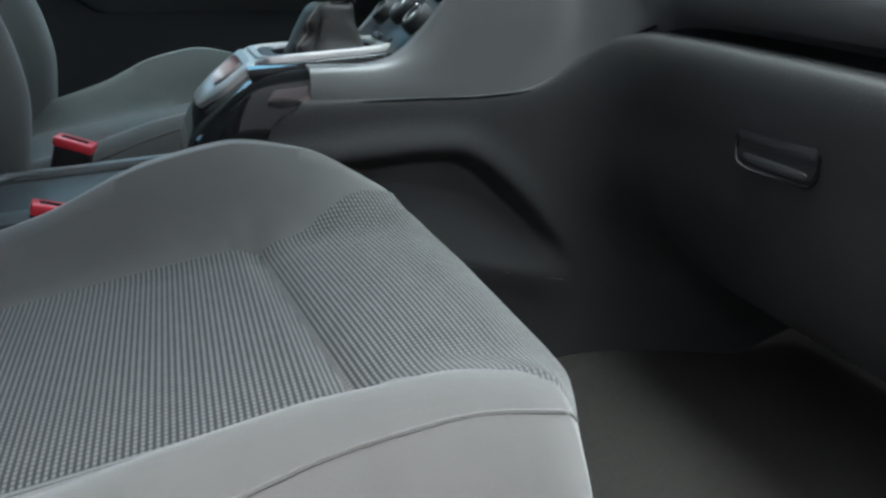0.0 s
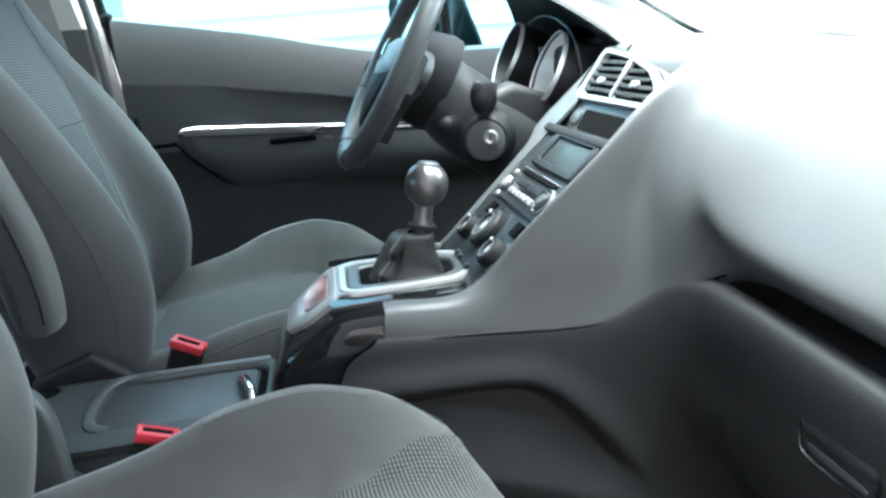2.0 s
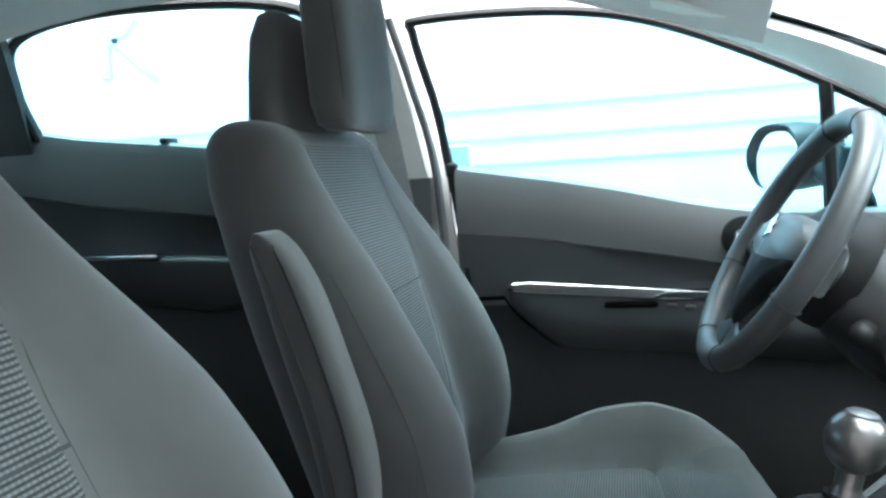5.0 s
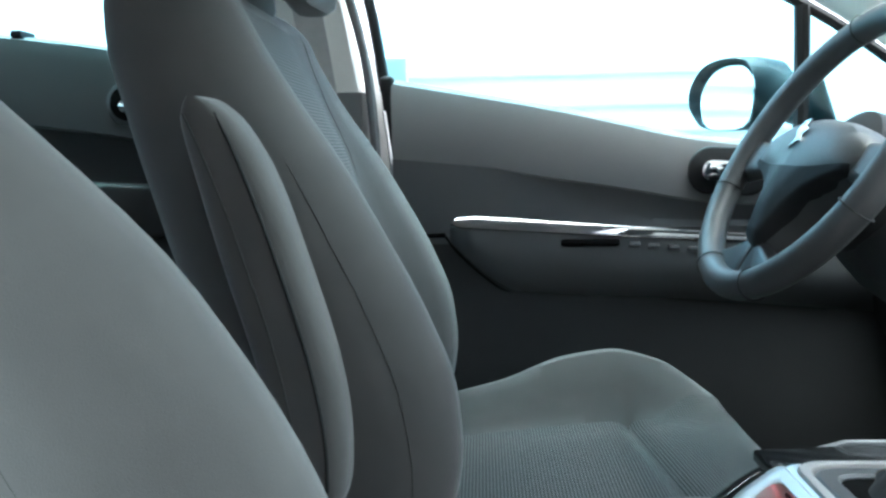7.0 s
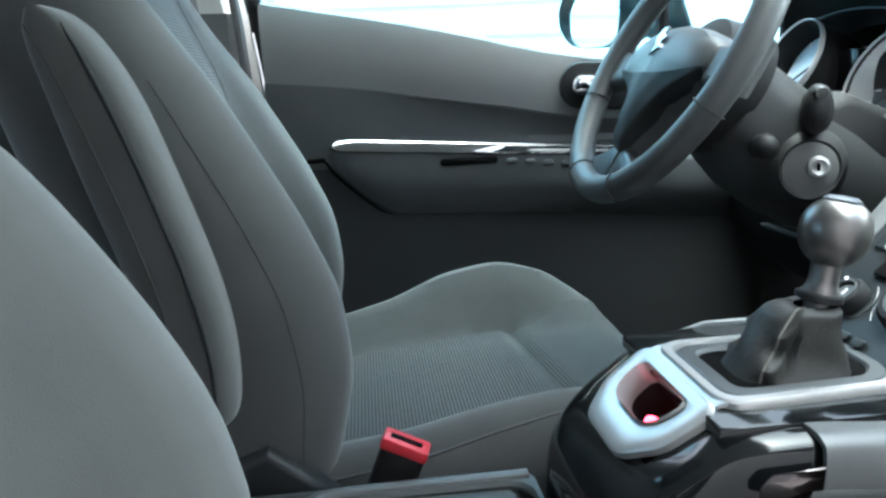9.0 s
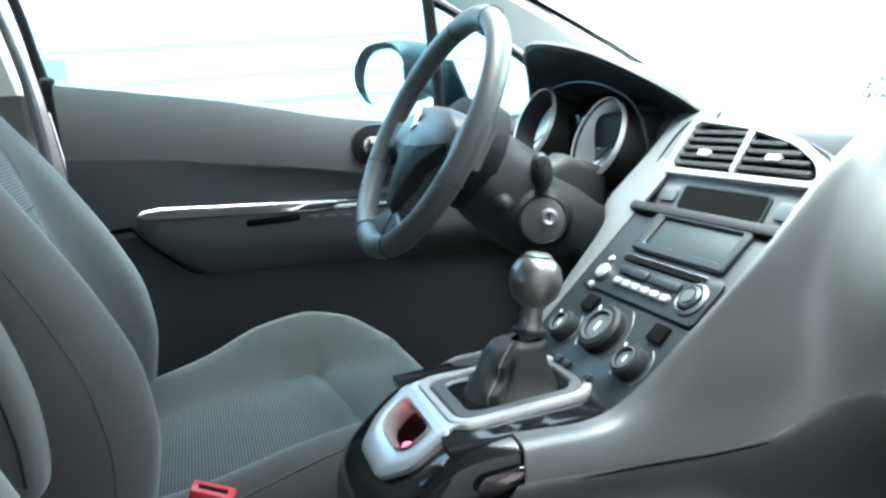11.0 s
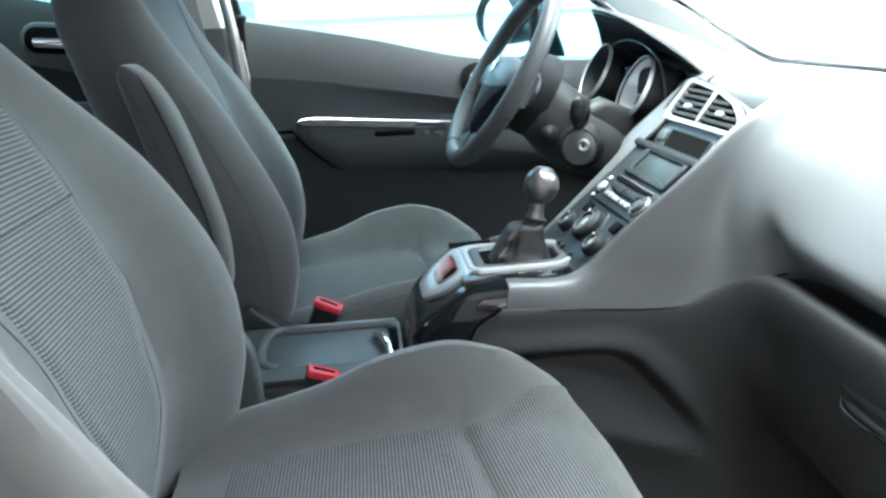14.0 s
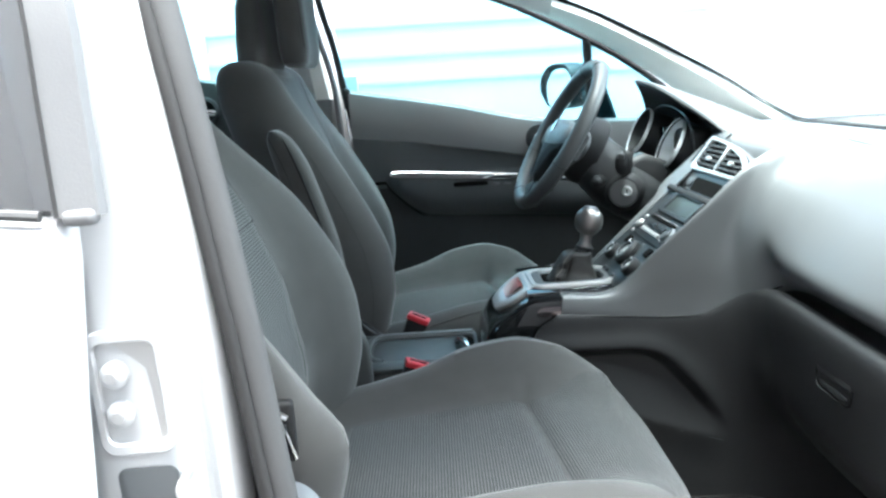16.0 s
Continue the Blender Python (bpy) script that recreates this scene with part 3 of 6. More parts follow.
# ---- dashboard ----
dash = thing("dashboard", (0.4, 0.0, 0.45), "dark grey soft plastic dashboard with centre stack and glove box", "dashboard")
SECT = [
    [(-0.043, -0.085, 0.461), (-0.043, -0.100, 0.4605), (-0.043, -0.109, 0.457), (-0.044, -0.113, 0.450), (-0.045, -0.115, 0.442), (-0.046, -0.1155, 0.434), (-0.047, -0.115, 0.426)],
    [(0.045, -0.090, 0.463), (0.050, -0.103, 0.463), (0.053, -0.110, 0.459), (0.054, -0.114, 0.450), (0.055, -0.116, 0.440), (0.056, -0.117, 0.430), (0.056, -0.117, 0.421)],
    [(0.112, -0.118, 0.532), (0.113, -0.1215, 0.530), (0.118, -0.1225, 0.512), (0.124, -0.1225, 0.488), (0.13, -0.121, 0.463), (0.136, -0.121, 0.438), (0.14, -0.121, 0.416)],
    [(0.18, -0.127, 0.595), (0.182, -0.1305, 0.592), (0.186, -0.131, 0.568), (0.19, -0.131, 0.530), (0.194, -0.131, 0.495), (0.198, -0.129, 0.455), (0.20, -0.130, 0.421)],
    [(0.262, -0.124, 0.668), (0.250, -0.131, 0.650), (0.238, -0.134, 0.615), (0.231, -0.134, 0.570), (0.230, -0.138, 0.525), (0.232, -0.143, 0.482), (0.236, -0.148, 0.443)],
    [(0.345, -0.120, 0.704), (0.305, -0.134, 0.688), (0.276, -0.144, 0.652), (0.256, -0.154, 0.602), (0.248, -0.161, 0.555), (0.250, -0.169, 0.508), (0.260, -0.178, 0.467)],
    [(0.400, -0.150, 0.7030), (0.355, -0.155, 0.691), (0.317, -0.163, 0.663), (0.286, -0.176, 0.628), (0.265, -0.189, 0.585), (0.261, -0.199, 0.543), (0.284, -0.206, 0.484)],
    [(0.415, -0.220, 0.6965), (0.368, -0.223, 0.678), (0.330, -0.227, 0.646), (0.298, -0.232, 0.611), (0.274, -0.237, 0.570), (0.264, -0.241, 0.529), (0.290, -0.245, 0.492)],
    [(0.425, -0.310, 0.6910), (0.380, -0.310, 0.667), (0.342, -0.310, 0.633), (0.307, -0.310, 0.597), (0.277, -0.312, 0.556), (0.264, -0.314, 0.522), (0.292, -0.314, 0.492)],
    [(0.425, -0.460, 0.6895), (0.382, -0.460, 0.664), (0.345, -0.460, 0.629), (0.310, -0.460, 0.592), (0.280, -0.460, 0.551), (0.266, -0.460, 0.517), (0.294, -0.460, 0.488)],
    [(0.435, -0.690, 0.6760), (0.396, -0.690, 0.652), (0.360, -0.690, 0.617), (0.326, -0.690, 0.580), (0.297, -0.690, 0.539), (0.284, -0.690, 0.505), (0.310, -0.690, 0.477)],
]
fine = [smooth(s, 25) for s in SECT]
cols = [smooth([r[j] for r in fine], 91) for j in range(25)]
part("pad", thicken(grid([[c[i] for c in cols] for i in range(91)]), 0.004), DASH, dash, "smooth dark grey passenger-side pad")
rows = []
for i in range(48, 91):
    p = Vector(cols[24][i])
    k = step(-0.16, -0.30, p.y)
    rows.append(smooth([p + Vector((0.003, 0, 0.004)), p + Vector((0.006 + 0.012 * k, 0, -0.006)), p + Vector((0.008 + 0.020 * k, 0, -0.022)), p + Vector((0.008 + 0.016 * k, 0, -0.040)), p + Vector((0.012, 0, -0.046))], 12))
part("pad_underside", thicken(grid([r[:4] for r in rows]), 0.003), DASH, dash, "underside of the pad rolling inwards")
# the lower roll is coloured black for the shade above the glove box
part("hollow", thicken(grid([r[3:] for r in rows]), 0.003), BLACK, dash, "hollow over the glove box, its shade painted black")
# top of the dash from the middle to the driver's side
rows = []
for y in np.linspace(-0.70, 0.70, 40):
    k = max(0, (abs(y) - 0.45) / 0.25)
    d = 0.012 * k * k
    q = min(1, max(0, (-0.12 - y) / 0.18))
    q = q * q * (3 - 2 * q)
    rows.append(smooth([(0.668 - 0.05 * k * k, y, 0.680 - d), (0.60, y, 0.689 - 0.002 * q - d), (0.52, y, 0.697 - 0.004 * q - d), (0.45 + 0.01 * q, y, 0.702 - 0.0075 * q - d), (0.397 + 0.025 * q, y, 0.7035 - 0.0135 * q - d)], 12))
part("top_cover", thicken(grid(rows), 0.004), DASH, dash, "flat top cover under the windscreen")
rows = []
for y in np.linspace(-0.11, 0.70, 20):
    rows.append(smooth([(0.40, y, 0.7035), (0.36, y, 0.700), (0.328, y, 0.688), (0.312, y, 0.664), (0.315, y, 0.60), (0.33, y, 0.50)], 16))
part("fascia", thicken(grid(rows), 0.004), DASH, dash, "front fascia behind the instruments")
# driver's hood over the instruments: a peaked visor
LIP = smooth([(0.332, 0.130, 0.690), (0.298, 0.160, 0.724), (0.264, 0.200, 0.756), (0.236, 0.250, 0.783), (0.222, 0.300, 0.797), (0.214, 0.350, 0.805), (0.217, 0.400, 0.806), (0.234, 0.450, 0.797), (0.260, 0.500, 0.772), (0.290, 0.555, 0.722), (0.318, 0.595, 0.680)], 49)
rows = []
for x, y, z in LIP:
    e = Vector((0.47, y, 0.692))
    d = Vector((x, y, z))
    rows.append([d + Vector((0.004, 0, -0.006)), d + Vector((0, 0, -0.002)), d + Vector((0.003, 0, 0.002))] + [d.lerp(e, t) + Vector((0, 0, 0.10 * (z - 0.70) * math.sin(math.pi * t) + 0.003 * (1 - t))) for t in (0.12, 0.3, 0.5, 0.7, 0.85, 1.0)])
part("instrument_hood", thicken(grid(rows), 0.007), DASH, dash, "peaked grey hood over the instruments")
rows = []
for x, y, z in LIP:
    d = Vector((x + 0.006, y, z - 0.007))
    e = Vector((0.332, 0.365 + (y - 0.365) * 0.86, 0.640 + (z - 0.66) * 0.62))
    rows.append([d.lerp(e, t) + Vector((0, 0, 0.006 * math.sin(math.pi * t))) for t in (0, 0.2, 0.45, 0.7, 1.0)])
part("hood_lining", thicken(grid(rows), 0.003), BLACK, dash, "black lining under the instrument hood")
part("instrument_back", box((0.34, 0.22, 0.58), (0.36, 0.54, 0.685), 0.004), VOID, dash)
cl = part("instrument_panel", box((0.288, 0.222, 0.585), (0.335, 0.54, 0.700), 0.012, 3), BLACK, dash, "black instrument panel")
GA = radians(25)
for gx, y, gz, r in ((0.238, 0.436, 0.688, 0.058), (0.262, 0.286, 0.668, 0.060)):
    g = Matrix.Translation((gx, y, gz)) @ axes((0, 0, 0), (0, -1, 0), (math.sin(GA), 0, math.cos(GA)))
    ring = part("gauge_ring", lathe([(r * 0.956, 0.0), (r * 0.962, 0.003), (r * 0.976, 0.0035), (r * 0.99, 0.001), (r * 0.985, -0.004)], g, 48, True), BEZEL, cl, "chrome ring round a dial")
    part("gauge_bowl", lathe([(r * 0.99, -0.06), (r * 0.985, -0.004), (r * 0.95, 0.001), (r * 0.945, -0.004)], g, 40, True), BLACK, ring)
    part("bowl_wall", lathe([(r * 0.945, -0.003), (r * 0.93, -0.012), (r * 0.88, -0.032), (0.0, -0.034)], g, 48), BEZEL if y < 0.4 else BLACK, ring, "polished inner wall of the dial" if y < 0.4 else "black inner wall of the dial")
    # the far dial's pale face is a painted reflection
    part("gauge_face", lathe([(r * 0.80, -0.034), (r * 0.80, -0.030), (0.0, -0.030)], g, 40), DIALREFLECT if y > 0.4 else DIALDARK, ring, "dial face with a sky reflection painted pale blue" if y > 0.4 else "dark dial face")
    for k in range(9):
        a = radians(-40 + 260 * k / 8)
        part("dial_mark", box((r * 0.62, -0.001, -0.0295), (r * 0.78, 0.001, -0.0288), 0, m=g @ pose(0, 0, 0, 0, 0, math.degrees(a))), WHITE, ring)
    part("needle", box((-0.008, -0.0013, -0.027), (r * 0.7, 0.0013, -0.025), 0.0005, m=g @ pose(0, 0, 0, 0, 0, 215)), BLACK, ring)
part("cluster_display", box((0.268, 0.345, 0.625), (0.287, 0.385, 0.70), 0.004), GLOSS, cl, "gloss black middle display")
part("cluster_bezel", tube(smooth([(0.290, 0.205, 0.600), (0.288, 0.205, 0.66), (0.286, 0.235, 0.715), (0.284, 0.32, 0.742), (0.284, 0.42, 0.744), (0.286, 0.50, 0.722), (0.290, 0.53, 0.66)], 40), 0.0018, 8), PANEL, cl, "thin bezel arching over the dials")
# driver side lower dash, in the dark
rows = [[(0.31, y, 0.665), (0.29, y, 0.62), (0.285, y, 0.55), (0.30, y, 0.46), (0.34, y, 0.38), (0.42, y, 0.33)] for y in np.linspace(0.105, 0.71, 10)]
part("knee_panel", thicken(grid(rows), 0.006), BLACK, dash, "black knee panel below the column")
for x, y, z in ((0.30, 0.52, 0.44), (0.285, 0.50, 0.50), (0.31, 0.30, 0.40)):
    part("panel_slot", box((x - 0.012, y - 0.06, z), (x + 0.01, y + 0.06, z + 0.006), 0.002), DARK, dash)

# centre stack: a sloping panel with its own axes (u up the slope, v to the driver's side)
U, NN = Vector((0.752, 0, 0.659)), Vector((-0.659, 0, 0.752))
ST = Matrix.Translation((0.045, 0, 0.455)) @ Matrix((U, Vector((0, 1, 0)), NN)).transposed().to_4x4()
stack = part("control_panel", slab([(-0.005, -0.094), (0.045, -0.104), (0.10, -0.116), (0.222, -0.126), (0.222, 0.106), (0.10, 0.108), (-0.005, 0.108)], 0.006, ST @ pose(0, 0, -0.006), 0.002), PANEL, dash, "anthracite control panel")
rows = []
for u in list(np.linspace(-0.02, 0.19, 14)) + list(np.linspace(0.196, 0.25, 12)) + list(np.linspace(0.26, 0.37, 8)):
    w = lerp(u, ((-0.02, 0.115), (0.04, 0.123), (0.135, 0.141), (0.185, 0.154), (0.200, 0.166), (0.215, 0.186), (0.235, 0.193), (0.30, 0.190), (0.37, 0.196)))
    rows.append([ST @ Vector(p) for p in smooth([(u, 0.106, 0.001), (u, 0.106 + 0.35 * (w - 0.106), 0.0025), (u, 0.106 + 0.75 * (w - 0.106), 0.001), (u, w - 0.003, -0.005), (u + 0.002, w, -0.016), (u + 0.012, w + 0.003, -0.045), (u + 0.06, w + 0.004, -0.12)], 20)])
part("stack_flank", thicken(grid(rows), 0.004), DASH, dash, "broad grey flank on the driver's side")
part("pad_gap", tube([Vector(p) + Vector((0, -0.0012, -0.0008)) for p in [SECT[0][6], *[tuple(q) for q in smooth([r[6] for r in SECT[:7]], 40)]]], 0.0013, 6), VOID, dash, "dark joint under the pad")
part("ledge", box((0.214, -0.120, 0.0), (0.226, 0.116, 0.008), 0.003, 2, ST), BLACK, stack, "black ledge under the tray")
# display
part("display_surround", frame_slab(rounded(0.050, 0.150, 0.004, 3, 0.192, -0.014), rounded(0.036, 0.122, 0.003, 3, 0.194, -0.018), 0.006, ST), PANEL, stack)
part("display", slab(rounded(0.037, 0.124, 0.002, 3, 0.194, -0.018), 0.002, ST, 0.0005), LCD, stack, "grey-green display, switched off")
# radio
rad = part("radio", slab(rounded(0.052, 0.196, 0.006, 4, 0.134, -0.004), 0.004, ST, 0.002), PANEL, stack, "car radio")
part("disc_slot", box((0.150, -0.078, 0.003), (0.156, 0.052, 0.0065), 0.001, 1, ST), VOID, rad)
part("slot_lip", box((0.1565, -0.080, 0.003), (0.158, 0.054, 0.0075), 0.0008, 1, ST), SILVER, rad)
for k in range(6):
    part("preset_button", box((0.120, 0.026 - 0.0165 * k, 0.003), (0.128, 0.038 - 0.0165 * k, 0.009), 0.002, 2, ST), SILVER, rad, "small silver button")
for k in range(2):
    part("long_button", box((0.134, -0.058 + 0.052 * k, 0.003), (0.144, -0.010 + 0.052 * k, 0.008), 0.002, 2, ST), PANEL, rad)
part("source_knob", lathe([(0.0095, 0.002), (0.0095, 0.009), (0.007, 0.011), (0, 0.011)], ST @ pose(0.128, 0.066, 0), 20), SILVER, rad, "small round silver knob")
part("knob_skirt", lathe([(0.0125, 0.002), (0.0125, 0.004), (0.0098, 0.005)], ST @ pose(0.128, 0.066, 0), 20), BLACK, rad)
for u, v in ((0.146, 0.072), (0.110, 0.072)):
    part("round_button", lathe([(0.004, 0.002), (0.004, 0.006), (0.003, 0.007), (0, 0.007)], ST @ pose(u, v, 0), 14), SILVER, rad)
part("volume_ring", lathe([(0.018, 0.002), (0.018, 0.006), (0.015, 0.008), (0.013, 0.006), (0.013, 0.002)], ST @ pose(0.133, -0.080, 0), 28, True), SATIN, rad, "satin ring")
part("volume_knob", lathe([(0.0125, 0.003), (0.0125, 0.009), (0.010, 0.0105), (0.006, 0.0095), (0, 0.0095)], ST @ pose(0.133, -0.080, 0), 24), PANEL, rad, "dark volume knob")
part("volume_cap", lathe([(0.0075, 0.009), (0.0072, 0.0112), (0, 0.0115)], ST @ pose(0.133, -0.080, 0), 20), SATIN, rad, "satin knob cap")
# climate controls
for v, u, r in ((0.060, 0.054, 0.017), (0.0, 0.070, 0.027), (-0.068, 0.054, 0.018)):
    kn = part("climate_knob", lathe([(r, 0.0), (r * 0.98, 0.009), (r * 0.86, 0.0125), (r * 0.62, 0.0128), (r * 0.56, 0.010), (0, 0.010)], ST @ pose(u, v, 0), 32), BLACK, stack, "black rotary knob")
    part("knob_ring", lathe([(r * 0.70, 0.0125), (r * 0.69, 0.0142), (r * 0.61, 0.0142), (r * 0.60, 0.0120)], ST @ pose(u, v, 0), 32, True), SATIN, kn, "thin satin ring")
    part("knob_centre", lathe([(r * 0.52, 0.0095), (r * 0.50, 0.0108), (0, 0.0112)], ST @ pose(u, v, 0), 24), SATIN, kn, "satin knob centre")
    part("knob_symbol", box((-r * 0.20, -r * 0.07, 0.0108), (r * 0.20, r * 0.07, 0.0116), 0.0003, 1, ST @ pose(u, v, 0)), WHITE, kn)
    part("pointer", box((r * 0.72, -0.0012, 0.012), (r * 0.95, 0.0012, 0.0135), 0.0004, 1, ST @ pose(u, v, 0, 0, 0, 40)), WHITE, kn)
    for a0, a1 in ((-2.4, -0.5), (0.5, 2.4)):
        part("scale_arc", tube([ST @ Vector((u + r * 1.32 * math.cos(a), v + r * 1.32 * math.sin(a), 0.0008)) for a in np.linspace(a0, a1, 16)], 0.0007, 6), SATIN, kn)
for v in (0.052, -0.072):
    part("square_button", box((0.082, v - 0.011, 0.0), (0.101, v + 0.011, 0.005), 0.002, 2, ST), VOID, stack, "black square button")
for v in (0.03, 0.012, -0.03):
    part("small_button", box((0.018, v - 0.006, 0.0), (0.026, v + 0.006, 0.005), 0.002, 2, ST), PANEL, stack)

# vent block over the tray
VX = Vector((0.555, 0, 0.832))
VT = Matrix.Translation((0.226, 0, 0.604)) @ Matrix((VX, Vector((0, 1, 0)), Vector((-0.832, 0, 0.555)))).transposed().to_4x4()
hz = [(-0.002, -0.126), (-0.002, 0.136), (0.02, 0.148), (0.045, 0.150), (0.078, 0.142), (0.106, 0.128), (0.116, 0.110), (0.113, 0.070), (0.106, 0.015), (0.090, -0.066), (0.074, -0.105), (0.047, -0.126)]
hz = [(a, b if b > 0 else 1.07 * b) for a, b in hz]
vent = part("vent_block", slab(hz, 0.05, VT @ pose(0, 0, -0.056), 0.006, 3), DASH, dash, "grey housing of the centre vents")


rows = []
for q in np.linspace(-0.045, 0.112, 12):
    w = lerp(q, ((-0.045, 0.160), (0.0, 0.162), (0.04, 0.160), (0.08, 0.152), (0.112, 0.140)))
    rows.append([VT @ Vector(p) for p in smooth([(q, 0.120, -0.012), (q, 0.145, -0.012), (q, w - 0.008, -0.020), (q + 0.002, w, -0.034), (q + 0.015, w + 0.006, -0.07), (q + 0.035, w + 0.010, -0.12)], 16)])
part("vent_flank", thicken(grid(rows), 0.004), DASH, dash, "grey flank beside the centre vents")


def curved(points, n=8):
    """The outline with its corners rounded off."""
    out = []
    p = [Vector((*q, 0)) for q in points]
    for i, q in enumerate(p):
        a, b = p[i - 1], p[(i + 1) % len(p)]
        da, db = min(0.012, (a - q).length * 0.45), min(0.012, (b - q).length * 0.45)
        s, e = q + (a - q).normalized() * da, q + (b - q).normalized() * db
        for k in range(n + 1):
            t = k / n
            c = s * (1 - t) ** 2 + q * 2 * t * (1 - t) + e * t * t
            out.append((c.x, c.y))
    return out


vo = curved([(0.039, -0.118), (0.038, 0.116), (0.112, 0.106), (0.103, 0.006), (0.088, -0.066), (0.066, -0.106)])
vi = curved([(0.047, -0.105), (0.047, 0.105), (0.104, 0.093), (0.096, 0.006), (0.082, -0.058), (0.064, -0.094)])
vo, vi = ([(a, b if b > 0 else 1.06 * b) for a, b in ring] for ring in (vo, vi))
part("vent_groove", tube([VT @ Vector((p[0] * 0.97 + 0.0015, p[1] * 0.965, -0.0055)) for p in curved(hz)], 0.0016, 6, closed=True), PANEL, vent, "groove round the vent housing")
part("vent_frame", frame_slab(vo, vi, 0.010, VT @ pose(0, 0, -0.008)), SILVER, vent, "satin silver vent frame")
# black plate for the shade behind the slats
part("vent_shade", slab(vi, 0.002, VT @ pose(0, 0, -0.007), 0), VOID, vent)
for s in (0.0535, 0.063, 0.0725, 0.082, 0.0915):
    for v0, v1 in ((0.004, 0.103 - (s - 0.047) * 0.2), (lerp(s, ((0.047, -0.103), (0.064, -0.092), (0.082, -0.056), (0.096, 0.0))), -0.004)):
        if v1 - v0 > 0.02:
            part("slat", box((s - 0.0026, v0, -0.004), (s + 0.0026, v1, 0.0015), 0.0010, 1, VT), DARK, vent)
part("divider", box((0.047, -0.004, -0.004), (0.096, 0.004, 0.003), 0.001, 1, VT), SILVER, vent, "silver bar between the vents")
for v in (0.056, -0.048):
    part("vent_tab", slab(rounded(0.008, 0.020, 0.003), 0.006, VT @ pose(0.066, v, -0.002), 0.002), SILVER, vent, "bright vent tab")
# no cavity: a black plate paints the tray's inner shade
part("tray_shade", slab(rounded(0.028, 0.130, 0.005, 5, 0.014, 0.0), 0.002, VT @ pose(0, 0, -0.0055), 0.0), VOID, vent, "open tray below the vents, its shade a black plate")
part("tray_rim", frame_slab(rounded(0.031, 0.134, 0.006, 5, 0.014, 0.0), rounded(0.027, 0.128, 0.005, 5, 0.014, 0.0), 0.003, VT @ pose(0, 0, -0.006)), PANEL, vent)
for v in (0.089, -0.091):
    part("hazard_button", slab(rounded(0.018, 0.030, 0.006, 4, 0.016, v), 0.003, VT @ pose(0, 0, -0.006), 0.001), SATIN, vent, "small satin grey button")

# glove box, under the pad's black-painted hollow
FASC = [
    [(-0.046, -0.106, 0.430), (-0.060, -0.1165, 0.424), (-0.094, -0.1190, 0.396), (-0.118, -0.120, 0.30), (-0.13, -0.123, 0.16), (-0.13, -0.13, 0.02)],
    [(0.04, -0.108, 0.4225), (0.042, -0.116, 0.414), (0.05, -0.118, 0.36), (0.05, -0.120, 0.26), (0.05, -0.125, 0.14), (0.05, -0.135, 0.02)],
    [(0.14, -0.112, 0.417), (0.14, -0.120, 0.409), (0.145, -0.121, 0.355), (0.15, -0.122, 0.26), (0.16, -0.127, 0.14), (0.17, -0.138, 0.02)],
    [(0.205, -0.122, 0.424), (0.199, -0.130, 0.416), (0.21, -0.131, 0.355), (0.23, -0.132, 0.26), (0.27, -0.136, 0.14), (0.30, -0.145, 0.02)],
    [(0.255, -0.150, 0.458), (0.246, -0.158, 0.450), (0.248, -0.160, 0.38), (0.275, -0.165, 0.28), (0.35, -0.165, 0.17), (0.43, -0.17, 0.05)],
    [(0.276, -0.198, 0.474), (0.262, -0.202, 0.464), (0.266, -0.205, 0.40), (0.29, -0.215, 0.29), (0.38, -0.22, 0.20), (0.52, -0.22, 0.12)],
    [(0.280, -0.27, 0.477), (0.2635, -0.27, 0.467), (0.269, -0.27, 0.40), (0.292, -0.28, 0.29), (0.36, -0.29, 0.215), (0.55, -0.29, 0.20)],
    [(0.280, -0.45, 0.473), (0.2635, -0.45, 0.463), (0.269, -0.45, 0.40), (0.292, -0.45, 0.29), (0.36, -0.45, 0.215), (0.55, -0.45, 0.21)],
    [(0.290, -0.70, 0.460), (0.274, -0.70, 0.450), (0.279, -0.70, 0.40), (0.30, -0.70, 0.29), (0.37, -0.70, 0.215), (0.55, -0.70, 0.21)],
]
RIM = np.array(smooth([(-0.16, 0.370), (0.0, 0.371), (0.085, 0.368), (0.122, 0.357), (0.158, 0.326), (0.21, 0.262), (0.245, 0.214)], 200))
FOOT = np.array(smooth([(-0.16, 0.305), (0.0, 0.268), (0.063, 0.249), (0.148, 0.219), (0.24, 0.190)], 120))


def relief(p):
    """The shallow side pocket: a soft ridge over a slightly sunk panel, closed by a fine lower ridge."""
    if p[0] > 0.30 or p[2] > 0.42 or p[2] < 0.15:
        return p
    q = np.array((p[0], p[2]))
    gap = np.linalg.norm(RIM - q, axis=1)
    i = int(gap.argmin())
    d, e = gap[i], np.linalg.norm(FOOT - q, axis=1).min()
    t = RIM[min(i + 1, 199)] - RIM[max(i - 1, 0)]
    below = (q - RIM[i])[0] * t[1] - (q - RIM[i])[1] * t[0] > 0
    foot = float(np.interp(q[0], FOOT[:, 0], FOOT[:, 1]))
    fade = 1 - step(0.18, 0.245, q[0])
    h = 0.009 * math.exp(-(d / (0.006 if below else 0.020)) ** 2)
    if below and q[1] > foot:
        h += 0.006 * d / (d + e + 1e-6) - 0.020 * step(0.002, 0.022, d) * min(1.0, e / 0.07)
    elif below:
        h += 0.006 * math.exp(-(e / 0.03) ** 2)
    return np.array((p[0], p[1] - h * fade, p[2]))


